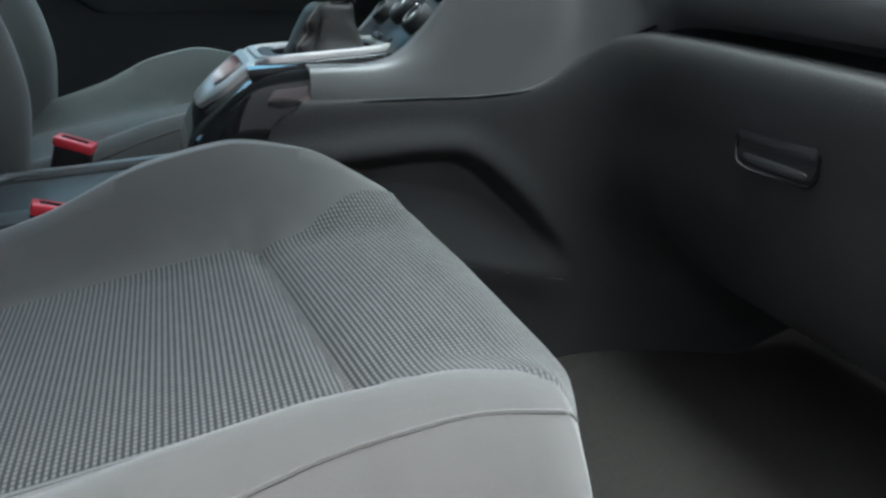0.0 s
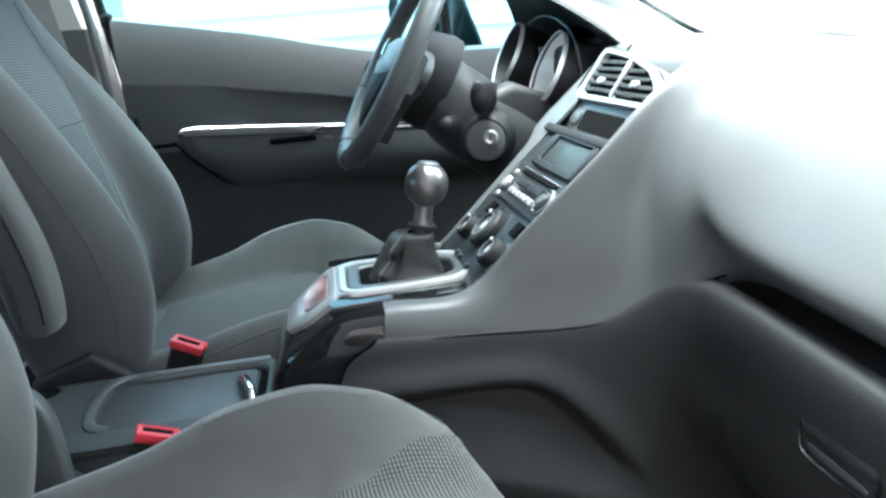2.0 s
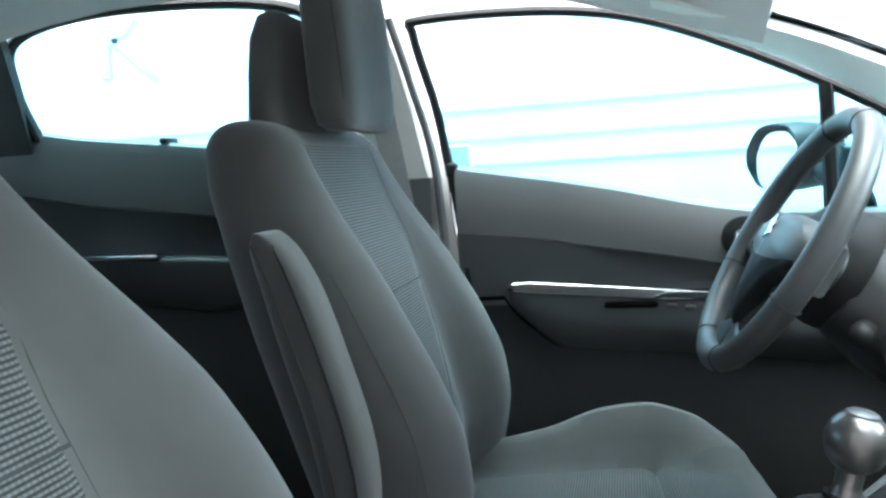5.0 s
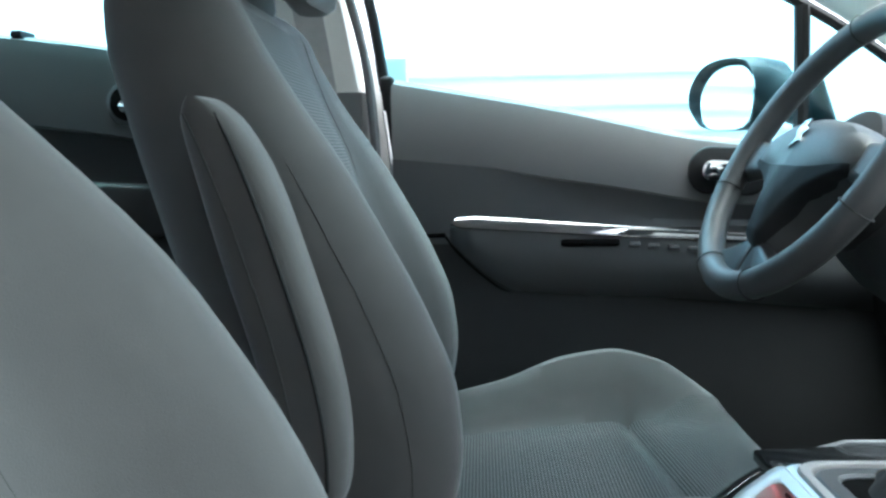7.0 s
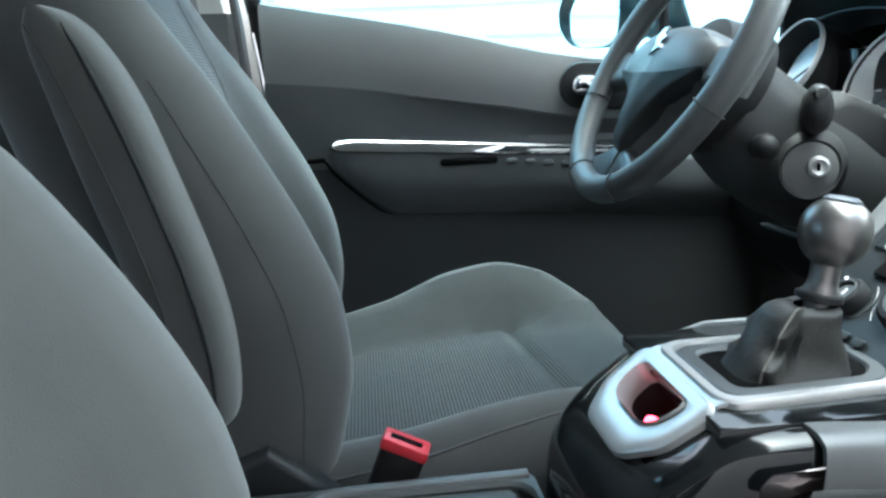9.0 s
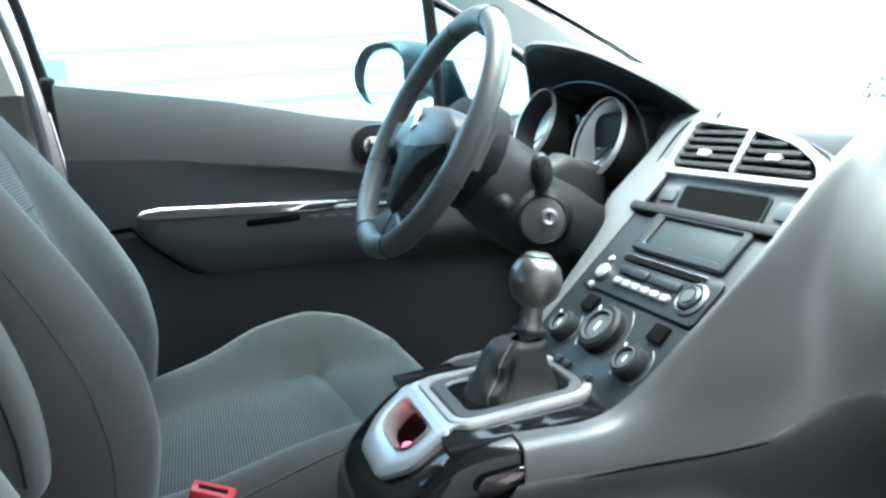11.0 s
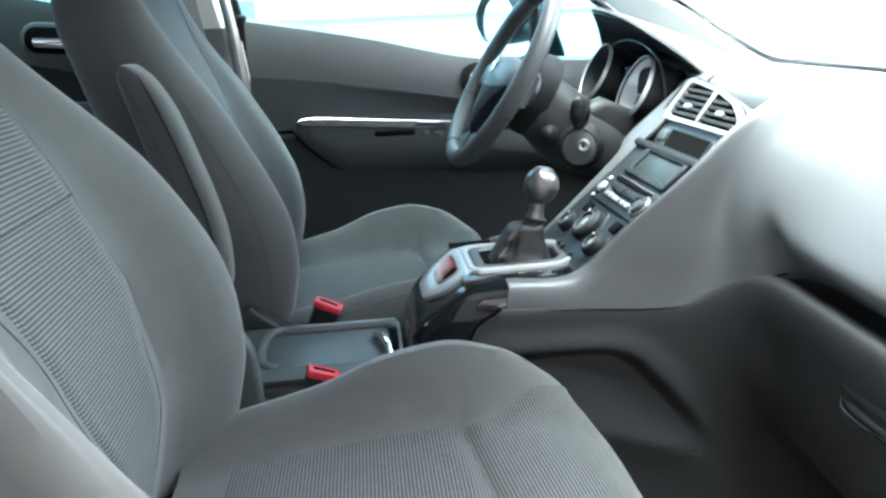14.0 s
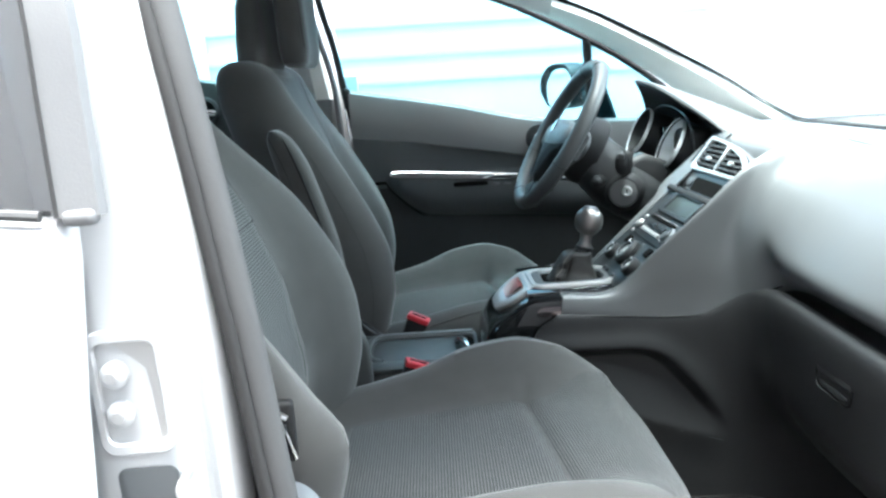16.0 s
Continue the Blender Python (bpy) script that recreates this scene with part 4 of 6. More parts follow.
fine = [smooth(s, 151) for s in FASC]
cols = [smooth([r[j] for r in fine], 241) for j in range(151)]
skin = [[relief(c[i]) for c in cols] for i in range(241)]
gb = part("glove_box", thicken(grid(skin), 0.004), DARK, dash, "dark grained glove box and side fascia")
cloud = np.array(skin).reshape(-1, 3)
line = []
for x in np.linspace(-0.08, 0.225, 40):
    z = float(np.interp(x, FOOT[:, 0], FOOT[:, 1]))
    near = ((cloud[:, 0] - x) ** 2 + (cloud[:, 2] - z) ** 2).argsort()[:6]
    line.append((x, float(cloud[near, 1].mean()) - 0.0006, z))
part("pocket_line", tube(line, 0.0018, 6), VOID, gb, "dark joint along the foot of the side pocket")
# lighter tube paints the lit edge just below the joint
part("pocket_highlight", tube([(x, y - 0.0018, z - 0.0040) for x, y, z in line], 0.0020, 8), DASH, gb, "edge under the pocket joint, its highlight painted lighter")
part("lid_gap", tube([(0.285, -0.196, 0.4765), (0.270, -0.199, 0.4745), (0.2625, -0.204, 0.467), (0.2615, -0.206, 0.452)], 0.0016, 6), VOID, gb)
part("lid_edge", tube([(0.2705, -0.205, 0.473)] + [(0.2715, y, 0.4755 - 0.004 * step(-0.27, -0.45, y)) for y in np.linspace(-0.25, -0.45, 8)] + [(0.2815, -0.70, 0.4585)], 0.0035, 8), DARK, gb, "worn rounded lid edge")
hg = axes((0.2655, -0.406, 0.412), (0, -1, 0), (0.06, 0, 1))
hr1, hr2 = rounded(0.090, 0.052, 0.012, 5), rounded(0.085, 0.047, 0.010, 5)
part("handle_groove", frame_slab(hr1, hr2, 0.0014, hg @ pose(0, 0, 0.0016)), VOID, gb, "fine groove round the glove box handle")
part("handle_flap", slab(rounded(0.083, 0.026, 0.006, 5, 0.0, 0.0095), 0.003, hg @ pose(0, 0, 0.001), 0.001), DARK, gb, "flat pull flap of the glove box handle")
scoop = [(-0.041, -0.005), (0.041, -0.005), (0.041, -0.013), (0.036, -0.0225), (-0.034, -0.0225), (-0.041, -0.015)]
# the lid is not cut: a black plate paints the scoop's shade
part("scoop_shade", slab(curved(scoop), 0.0016, hg, 0.0006), BLACK, gb, "finger scoop, its shade a flat black plate")
part("scoop_floor", slab(curved([(-0.036, -0.013), (0.036, -0.014), (0.033, -0.0215), (-0.031, -0.0215)]), 0.0018, hg @ pose(0, 0, 0.0006), 0.0006), DARK, gb, "grained floor of the finger scoop")
part("handle_lip", tube([hg @ Vector(p) for p in smooth([(-0.0435, 0.010, 0.0015), (-0.0435, -0.012, 0.0022), (-0.036, -0.0240, 0.0026), (0.0, -0.0255, 0.0022), (0.034, -0.0245, 0.0012)], 24)], 0.0012, 8), DARK, gb, "rounded lower lip")
part("handle_flap", slab(curved([(-0.042, 0.0265), (0.042, 0.0265), (0.042, -0.001), (-0.042, 0.001)]), 0.0022, hg, 0.001), DARK, gb, "flush pull flap")

# ---- steering ----
C0, TH = Vector((0.030, 0.326, 0.699)), radians(31)
SA = Matrix.Translation(C0) @ pose(0, 0, 0, 0, 0, 1.5) @ axes((0, 0, 0), (0, -1, 0), (math.sin(TH), 0, math.cos(TH)))
wheel = thing("steering_wheel", C0, "dark grey leather steering wheel with three spokes", "steering wheel")
part("rim", tube([SA @ Vector((0.167 * math.cos(a), 0.167 * math.sin(a) * 0.985, 0)) for a in np.linspace(0, 2 * math.pi, 73)[:-1]], 0.0158, 14, closed=True, up=SA.to_3x3() @ Vector((0, 0, 1))), WHEEL, wheel, "leather-wrapped rim")
for a in (200, 340, 248, 292, 70, 110):
    m = SA @ pose(0.167 * math.cos(radians(a)), 0.165 * math.sin(radians(a)), 0, 0, 0, a)
    part("rim_seam", tube([m @ Vector((0.0172 * math.cos(b), 0, 0.0172 * math.sin(b))) for b in np.linspace(0, 2 * math.pi, 17)[:-1]], 0.0008, 5, closed=True, up=m.to_3x3() @ Vector((0, 1, 0))), SEAM, wheel)
HALF = [(0.0, 0.040), (0.045, 0.037), (0.085, 0.027), (0.116, 0.008), (0.114, -0.022), (0.080, -0.036), (0.048, -0.054), (0.028, -0.086), (0.016, -0.120)]
hub = [(-x, y) for x, y in HALF[:0:-1]] + HALF
hubc = [(p[0], p[1]) for p in smooth(hub + [hub[0]], 61)][:-1]
rows = [[SA @ Vector((x * k, y * k, z)) for x, y in hubc] for k, z in ((0.96, -0.045), (1.0, -0.02), (0.97, -0.006), (0.88, 0.005), (0.6, 0.013), (0.3, 0.016), (0.001, 0.017))]
hb = part("airbag_cover", grid(rows, wrap_v=True), WHEEL, wheel, "padded airbag cover")
emblem = [(-0.010, -0.016), (-0.004, -0.004), (-0.012, 0.004), (-0.004, 0.016), (0.006, 0.019), (0.004, 0.010), (0.011, 0.006), (0.005, 0.0), (0.010, -0.008), (0.002, -0.008)]
ring = sorted((math.atan2(y, x), math.hypot(x, y)) for x, y in hubc)
rows = []
for x in np.linspace(-0.106, 0.106, 41):
    top_y, foot_y = -0.027 + 1.1 * x * x, 0.975 * lerp(abs(x), ((0.0, -0.122), (0.016, -0.120), (0.028, -0.086), (0.048, -0.054), (0.080, -0.036), (0.114, -0.022)))
    r = []
    for f in np.linspace(0, 1, 14):
        y = top_y + (min(foot_y, top_y - 0.0015) - top_y) * f
        k = min(1.0, math.hypot(x, y) / np.interp(math.atan2(y, x), [a for a, _ in ring], [d for _, d in ring], period=2 * math.pi))
        r.append(SA @ Vector((x, y, 0.0024 + np.interp(k, (0, 0.3, 0.6, 0.88, 0.97, 1.0), (0.017, 0.016, 0.013, 0.005, -0.006, -0.02)))))
    rows.append(r)
part("lower_insert", thicken(grid(rows), 0.002), BLACK, hb, "black lower half of the airbag cover")
part("emblem", slab(emblem, 0.003, SA @ pose(0.0, 0.010, 0.0165), 0.0006, 1), CHROME, hb, "small chrome emblem")
for sgn in (1, -1):
    sp = [(sgn * 0.096, 0.014), (sgn * 0.13, 0.012), (sgn * 0.168, 0.020), (sgn * 0.170, -0.036), (sgn * 0.13, -0.029), (sgn * 0.096, -0.027)]
    part("spoke", slab(sp if sgn < 0 else sp[::-1], 0.026, SA @ pose(0, 0, -0.026), 0.008, 3), WHEEL, wheel, "grey side spoke")
    lw = [(sgn * 0.001, -0.108), (sgn * 0.018, -0.108), (sgn * 0.040, -0.118), (sgn * 0.078, -0.132), (sgn * 0.086, -0.146), (sgn * 0.045, -0.166), (sgn * 0.001, -0.170)]
    part("lower_spoke", slab(lw if sgn < 0 else lw[::-1], 0.020, SA @ pose(0, 0, -0.022), 0.007, 3), PANEL, wheel, "grey lower spoke")
col = thing("steering_column", (0.15, 0.35, 0.6), "black steering column shroud with ignition lock and stalks", "steering column")

CM = SA @ pose(0, 0, 0)
rows = []
for d, w, h, dn in ((-0.072, 0.060, 0.050, 0.004), (-0.080, 0.072, 0.058, 0.010), (-0.11, 0.080, 0.062, 0.018), (-0.15, 0.088, 0.066, 0.026), (-0.20, 0.092, 0.066, 0.03), (-0.27, 0.090, 0.06, 0.03)):
    rows.append([CM @ Vector((w * math.copysign(abs(math.cos(a)) ** 0.7, math.cos(a)), h * math.copysign(abs(math.sin(a)) ** 0.7, math.sin(a)) - dn, d)) for a in np.linspace(0, 2 * math.pi, 33)[:-1]])
part("shroud", grid(rows, wrap_v=True, cap=True), COLUMN, col, "dark plastic column shroud")
part("hub_collar", lathe([(0.075, -0.085), (0.076, -0.07), (0.066, -0.03), (0.04, -0.015)], CM, 32), BLACK, col)
# ignition lock on the passenger's side
KA = axes((0.148, 0.232, 0.578), (0.96, -0.28, 0), (0, 0, 1))
ig = part("ignition_housing", lathe([(0.050, -0.075), (0.047, -0.03), (0.041, -0.012), (0.034, -0.001), (0.031, 0.002), (0.0285, 0.001), (0.028, -0.001), (0.0, -0.001)], KA, 40), DARK, col, "round grey ignition lock housing")
part("lock_face", lathe([(0.0285, -0.002), (0.0282, 0.0012), (0.027, 0.0018), (0.0, 0.0018)], KA, 40), LOCK, ig, "satin grey lock face")
part("lock_barrel", lathe([(0.011, 0.001), (0.011, 0.006), (0.008, 0.0075), (0.0045, 0.005), (0.0, 0.005)], KA @ pose(0.007, 0.003, 0.0), 24), SILVER, ig, "bright key barrel")
part("key_slot", box((0.0055, -0.001, 0.0045), (0.0085, 0.007, 0.0078), 0.0005, 1, KA), VOID, ig)
part("housing_web", slab([(0.10, 0.62), (0.20, 0.655), (0.26, 0.63), (0.255, 0.56), (0.20, 0.535), (0.12, 0.545)], 0.06, axes((0, 0.31, 0), (1, 0, 0), (0, 0, 1)), 0.015, 3), DARK, col, "dark web behind the lock")
for (a, b, c), r, tall, nm in (([(0.185, 0.315, 0.630), (0.160, 0.255, 0.636), (0.137, 0.205, 0.642)], 0.0135, 1.8, "wiper_stalk"), ([(0.130, 0.32, 0.598), (0.108, 0.265, 0.602), (0.088, 0.212, 0.606)], 0.013, 1.0, "audio_stalk"), ([(0.13, 0.40, 0.665), (0.13, 0.48, 0.67), (0.12, 0.54, 0.68)], 0.013, 1.0, "light_stalk")):
    st = part(nm, tube(smooth([a, b, c], 12), r, 18, flat=tall), BLACK, col, "black control stalk")
    e, near = Vector(c), c[1] < 0.35
    tip = axes(e, (1, -0.36, 0) if near else (1, 0, 0), (0, 0, 1) if near else (0, 0, -1)) @ Matrix.Diagonal((1, tall, 1, 1))
    cap = part("stalk_tip", lathe([(0.0, 0.010), (r * 0.5, 0.0085), (r * 0.86, 0.004), (r * 1.0, -0.004), (r * 1.01, -0.012)], tip, 22), BLACK, st)
    if nm == "wiper_stalk":
        part("tip_button", lathe([(0.0, 0.004), (0.006, 0.003), (0.0085, -0.002), (0.0085, -0.008)], tip @ Matrix.Diagonal((1, 1 / tall, 1, 1)) @ pose(0, 0.015, 0.006), 16), COLUMN, cap, "grey end button")


# ---- centre console ----
con = thing("centre_console", (-0.03, 0, 0.1), "centre console with gloss black lacquer and silver gear frame", "centre console")
# lower flanks in dark plastic
rows = []
for x in np.linspace(-0.16, 0.42, 20):
    zt = lerp(x, ((-0.16, 0.36), (-0.06, 0.424), (0.056, 0.420), (0.14, 0.415), (0.20, 0.421), (0.26, 0.455), (0.42, 0.47)))
    w = lerp(x, ((-0.16, 0.105), (0.0, 0.113), (0.16, 0.118), (0.26, 0.150), (0.42, 0.17)))
    rows.append([(x, w - 0.01, zt), (x, w, zt - 0.006), (x, w + 0.002, 0.30), (x, w + 0.006, 0.15), (x, w + 0.012, 0.02)])
part("flank", thicken(grid(rows), 0.005), DARK, con, "dark grained side panel")
# gloss black body with a rounded tail
rows = []
for x, zt, w, zb in ((-0.178, 0.345, 0.060, 0.27), (-0.177, 0.366, 0.075, 0.25), (-0.170, 0.388, 0.090, 0.22), (-0.153, 0.412, 0.100, 0.22), (-0.122, 0.437, 0.107, 0.22), (-0.090, 0.455, 0.110, 0.22), (-0.045, 0.460, 0.1135, 0.24), (-0.034, 0.459, 0.1135, 0.25)):
    rows.append([(x, -w * k, zb + (zt - zb) * f) for k, f in ((1.0, 0.0), (1.02, 0.35), (1.0, 0.72), (0.93, 0.93), (0.8, 0.99), (0.4, 1.0), (0, 1.0), (-0.4, 1.0), (-0.8, 0.99), (-0.93, 0.93), (-1.0, 0.72), (-1.02, 0.35), (-1.0, 0.0))])
rows = [smooth(r, 37) for r in rows]
cc = list(zip(*rows))
tm = axes((-0.130, 0.0, 0.4325), (0, -1, 0), (0.83, 0, 0.56))
CO = curved([(-0.066, 0.050), (-0.061, 0.004), (-0.034, -0.025), (0.034, -0.025), (0.061, 0.004), (0.066, 0.050)])
CI = curved([(-0.042, 0.039), (-0.038, 0.013), (-0.025, 0.003), (0.025, 0.003), (0.038, 0.013), (0.042, 0.039)])
tail = grid([smooth(c, 61) for c in cc])
ti = tm.inverted()
hole = []
for f in tail.faces:
    q = ti @ f.calc_center_median()
    if abs(q.x) < 0.050 and -0.012 < q.y < 0.047 and abs(q.z) < 0.03:
        hole.append(f)
bmesh.ops.delete(tail, geom=hole, context="FACES")
part("lacquer_body", thicken(tail, 0.004), GLOSS, con, "gloss black lacquered tail")
part("tail_plate", box((-0.178, -0.070, 0.21), (-0.165, 0.070, 0.345), 0.006, 3), GLOSS, con)
# added metal plate in place of the lacquer's reflection near the joint
part("reflection_plate", slab([(-0.088, 0.436), (-0.080, 0.444), (-0.046, 0.446), (-0.047, 0.427), (-0.078, 0.425), (-0.088, 0.429)], 0.0022, axes((0, -0.1140, 0), (1, 0, 0), (0, 0, 1)), 0.0008), SMOKED, con, "smoked plate added as a reflection on the lacquer")
part("frame_bridge", thicken(grid([[(x, y, z + 0.0) for x, z in ((-0.0945, 0.4610), (-0.091, 0.4640), (-0.086, 0.4660), (-0.080, 0.4668))] for y in np.linspace(-0.058, 0.058, 9)]), 0.003), SILVER, con, "silver bridge between the two frames")
part("deck", slab([(-0.10, -0.085), (0.062, -0.085), (0.062, 0.100), (-0.02, 0.108), (-0.10, 0.10)], 0.012, pose(0, 0, 0.4495), 0.003), GLOSS, con, "gloss dark deck round the gear lever")
part("deck_edge", tube([(-0.045, 0.108, 0.455), (-0.02, 0.112, 0.460), (0.06, 0.112, 0.460)], 0.004, 8), SATIN, con, "satin grey edge strip")
GO = curved([(-0.088, -0.052), (-0.075, -0.063), (0.046, -0.056), (0.068, -0.03), (0.070, 0.045), (0.048, 0.062), (-0.072, 0.062), (-0.088, 0.05)])
GI = curved([(-0.079, -0.045), (-0.068, -0.053), (0.041, -0.047), (0.060, -0.025), (0.061, 0.038), (0.040, 0.053), (-0.066, 0.053), (-0.079, 0.044)])
part("gear_frame", frame_slab(GO, GI, 0.007, pose(0, 0, 0.4612)), SILVER, con, "satin silver frame round the gear lever")
part("inner_frame", frame_slab([(x * 0.985, y * 0.985) for x, y in GI], [(x * 0.80, y * 0.72) for x, y in GI], 0.008, pose(0, 0, 0.459)), SATIN, con, "dark satin inner frame")
# flat black plate for the shade round the gaiter's foot
part("gate_shade", slab([(x * 0.9, y * 0.9) for x, y in GI], 0.001, pose(0, 0, 0.4625), 0), VOID, con)
# silver frame of the small cubby at the tail
part("cubby_frame", frame_slab(CO, CI, 0.008, tm @ pose(0, 0, -0.001)), SILVER, con, "satin silver cubby frame")
part("cubby_bevel", grid([[tm @ Vector((x * k, 0.022 + (y - 0.022) * k, z)) for x, y in CI] for k, z in ((0.995, 0.009), (0.97, 0.004), (0.90, -0.008), (0.90, -0.010))], wrap_v=True), SILVER, con, "satin inner bevel")
part("cubby_well", grid([[tm @ Vector((x * k, 0.022 + (y - 0.022) * k, z)) for x, y in CI] for k, z in ((0.93, -0.008), (0.93, -0.040), (0.85, -0.046), (0.02, -0.046))], wrap_v=True), BLACK, con, "deep dark cubby")
part("cubby_lamp", lathe([(0.0055, 0.0), (0.0055, 0.003), (0.003, 0.006), (0, 0.0065)], tm @ pose(0.014, 0.011, -0.007), 16), GLOW, con, "small glowing red lamp")
sk = axes((-0.1795, -0.046, 0.330), (0.25, -1, 0), (0.15, 0, 1))
so = part("power_socket", lathe([(0.016, -0.004), (0.016, 0.003), (0.013, 0.005), (0.011, 0.002), (0.0105, -0.004)], sk, 28, True), CHROME, con, "chrome ring of the power socket")
part("socket_cap", lathe([(0.011, -0.004), (0.011, 0.001), (0, 0.001)], sk, 24), VOID, so)

# gear lever
gear = thing("gear_lever", (0.0, 0.0, 0.465), "gear lever with metal ball knob and black leather gaiter", "gear lever")
K0 = Vector((0.026, 0.0, 0.566))
ax = Vector((0.20, 0.02, 1)).normalized()
GM = Matrix.Translation(K0) @ ax.to_track_quat("Z", "Y").to_matrix().to_4x4()
part("knob", lathe([(0.0, 0.0265), (0.0065, 0.0258), (0.0128, 0.0232), (0.0185, 0.0188), (0.0228, 0.0125), (0.0252, 0.0045), (0.0252, -0.0035), (0.0234, -0.0110), (0.0200, -0.0172), (0.0150, -0.0220), (0.0105, -0.0250), (0.0098, -0.0290)], GM, 36), KNOB, gear, "brushed metal ball knob")
# added satin disc where the ball's top only carries a highlight
part("knob_cap", lathe([(0.0, 0.0272), (0.010, 0.0265), (0.0135, 0.0243), (0.0137, 0.0235)], GM, 28), SATIN, gear, "satin cap in place of the highlight on the knob's top")
part("neck", lathe([(0.0112, -0.022), (0.0106, -0.036), (0.0115, -0.042), (0.0145, -0.047), (0.0145, -0.051), (0.0100, -0.054), (0.0100, -0.060), (0.0130, -0.063), (0.0140, -0.074), (0.0, -0.074)], GM, 28), KNOB, gear, "waisted metal collar")
part("reverse_ring", lathe([(0.0140, -0.046), (0.0172, -0.0475), (0.0172, -0.0515), (0.0140, -0.053)], GM, 28, True), BLACK, gear, "black lift ring")
rows = []
N = 48
for t in np.linspace(0, 1, 22):
    z = 0.455 + 0.058 * t
    x0, x1 = lerp(t, ((0, -0.058), (0.3, -0.046), (0.65, -0.032), (0.92, -0.022), (1, -0.012))), lerp(t, ((0, 0.040), (0.3, 0.033), (0.7, 0.029), (0.92, 0.028), (1, 0.024)))
    w = lerp(t, ((0, 0.040), (0.3, 0.031), (0.7, 0.025), (0.92, 0.024), (1, 0.017)))
    zig = abs(((t * 2.6 + 0.15) % 1.0) * 2 - 1)
    row = []
    for j in range(N):
        a = 2 * math.pi * j / N
        c, s_ = math.copysign(abs(math.cos(a)) ** 0.62, math.cos(a)), math.copysign(abs(math.sin(a)) ** 0.62, math.sin(a))
        # two standing creases on the rear corners, zigzag down the side
        f = math.exp(-((math.cos(a) + 0.62) / 0.20) ** 2) * 0.008 * (zig - 0.5) - math.exp(-((math.cos(a) + 0.25) / 0.10) ** 2) * 0.005 * math.sin(math.pi * min(1, 1.05 * t))
        f += 0.0012 * math.sin(3 * a + 9 * t) * math.sin(math.pi * min(1, t))
        row.append(((x0 + x1) / 2 + ((x1 - x0) / 2 + f) * c, (w + f) * s_, z + 0.0015 * math.sin(4 * a + 3 * t) * (t > 0.1)))
    rows.append(row)
rows.append([(0.009 + 0.011 * math.cos(2 * math.pi * j / N), 0.011 * math.sin(2 * math.pi * j / N), 0.512) for j in range(N)])
part("gaiter", grid(rows, wrap_v=True), LEATHER, gear, "creased black leather gaiter")
for a in (2.25, 4.03):
    j = int(a / (2 * math.pi) * N)
    part("gaiter_seam", tube([Vector(r[j]) for r in rows], 0.0011, 6), STITCH, gear)

# ---- armrest bin between the seats ----
binn = thing("console_bin", (-0.3, 0.01, 0.05), "low grey console bin with a sliding cover between the seats", "console bin")
part("bin_body", box((-0.50, -0.085, 0.08), (-0.182, 0.100, 0.332), 0.014, 3), COVER, binn, "dark bin body")
cover = [(-0.40, -0.045), (-0.205, -0.045), (-0.205, 0.080), (-0.40, 0.080)]
part("sliding_cover", slab(curved(cover), 0.006, pose(0, 0, 0.330), 0.002), COVER, binn, "smooth grey sliding cover")
part("bin_deck", frame_slab(rounded(0.316, 0.186, 0.016, 6, -0.342, 0.0075), rounded(0.192, 0.126, 0.024, 6, -0.286, 0.0160), 0.0105, pose(0, 0, 0.331)), COVER, binn, "flat grey deck round the sliding cover")
# a lighter colour than the deck puts the caught light into the rim
part("deck_rim", tube(smooth([(-0.362, -0.047, 0.3400), (-0.376, -0.042, 0.3415), (-0.386, -0.028, 0.3425), (-0.391, 0.0, 0.343), (-0.391, 0.035, 0.343), (-0.387, 0.066, 0.343), (-0.376, 0.082, 0.343), (-0.358, 0.088, 0.3425), (-0.30, 0.090, 0.342), (-0.19, 0.090, 0.342)], 50), 0.0065, 10, flat=0.6), DASH, binn, "rounded rim at the rear of the cover, painted lighter as lit")
# black disc paints the shade of a small hole
part("hole_shade", lathe([(0.0, 0.0035), (0.010, 0.0035), (0.0145, 0.0045), (0.0155, 0.002), (0.0155, -0.004)], pose(-0.466, 0.078, 0.3400), 24), VOID, binn, "small round recess, a black disc for its shade")
# black strip stands for the shaded gap before the cover
part("gap_shade", box((-0.202, -0.05, 0.332), (-0.184, 0.085, 0.3355), 0.001), VOID, binn)
part("cover_latch", tube(smooth([(-0.224, 0.036, 0.340), (-0.216, 0.020, 0.349), (-0.206, -0.016, 0.349), (-0.203, -0.040, 0.338)], 14), 0.0060, 10), CHROME, binn, "chrome cover latch")

# ---- belt buckles ----
def buckle(y, x, z, lean):
    ob = thing("belt_buckle", (x, y, z - 0.12), "black seat belt buckle with red release button beside the seat", "belt buckle", "seat belt buckles")
    m = pose(x, y, z, 0, 22, lean)
    part("buckle_case", box((-0.018, -0.011, -0.065), (0.024, 0.011, 0.0), 0.005, 3, m), BLACK, ob, "black case")
    part("release_button", box((-0.0195, -0.0125, -0.009), (0.0255, 0.0125, 0.003), 0.003, 2, m), RED, ob, "red release button")
    part("tongue_slot", box((-0.013, -0.006, 0.002), (0.018, 0.003, 0.0036), 0.001, 1, m), VOID, ob)
    part("stalk", box((-0.015, -0.005, -0.20), (0.015, 0.005, -0.055), 0.003, 2, m), BLACK, ob)
    return ob


far_buckle = buckle(0.122, -0.298, 0.368, -12)
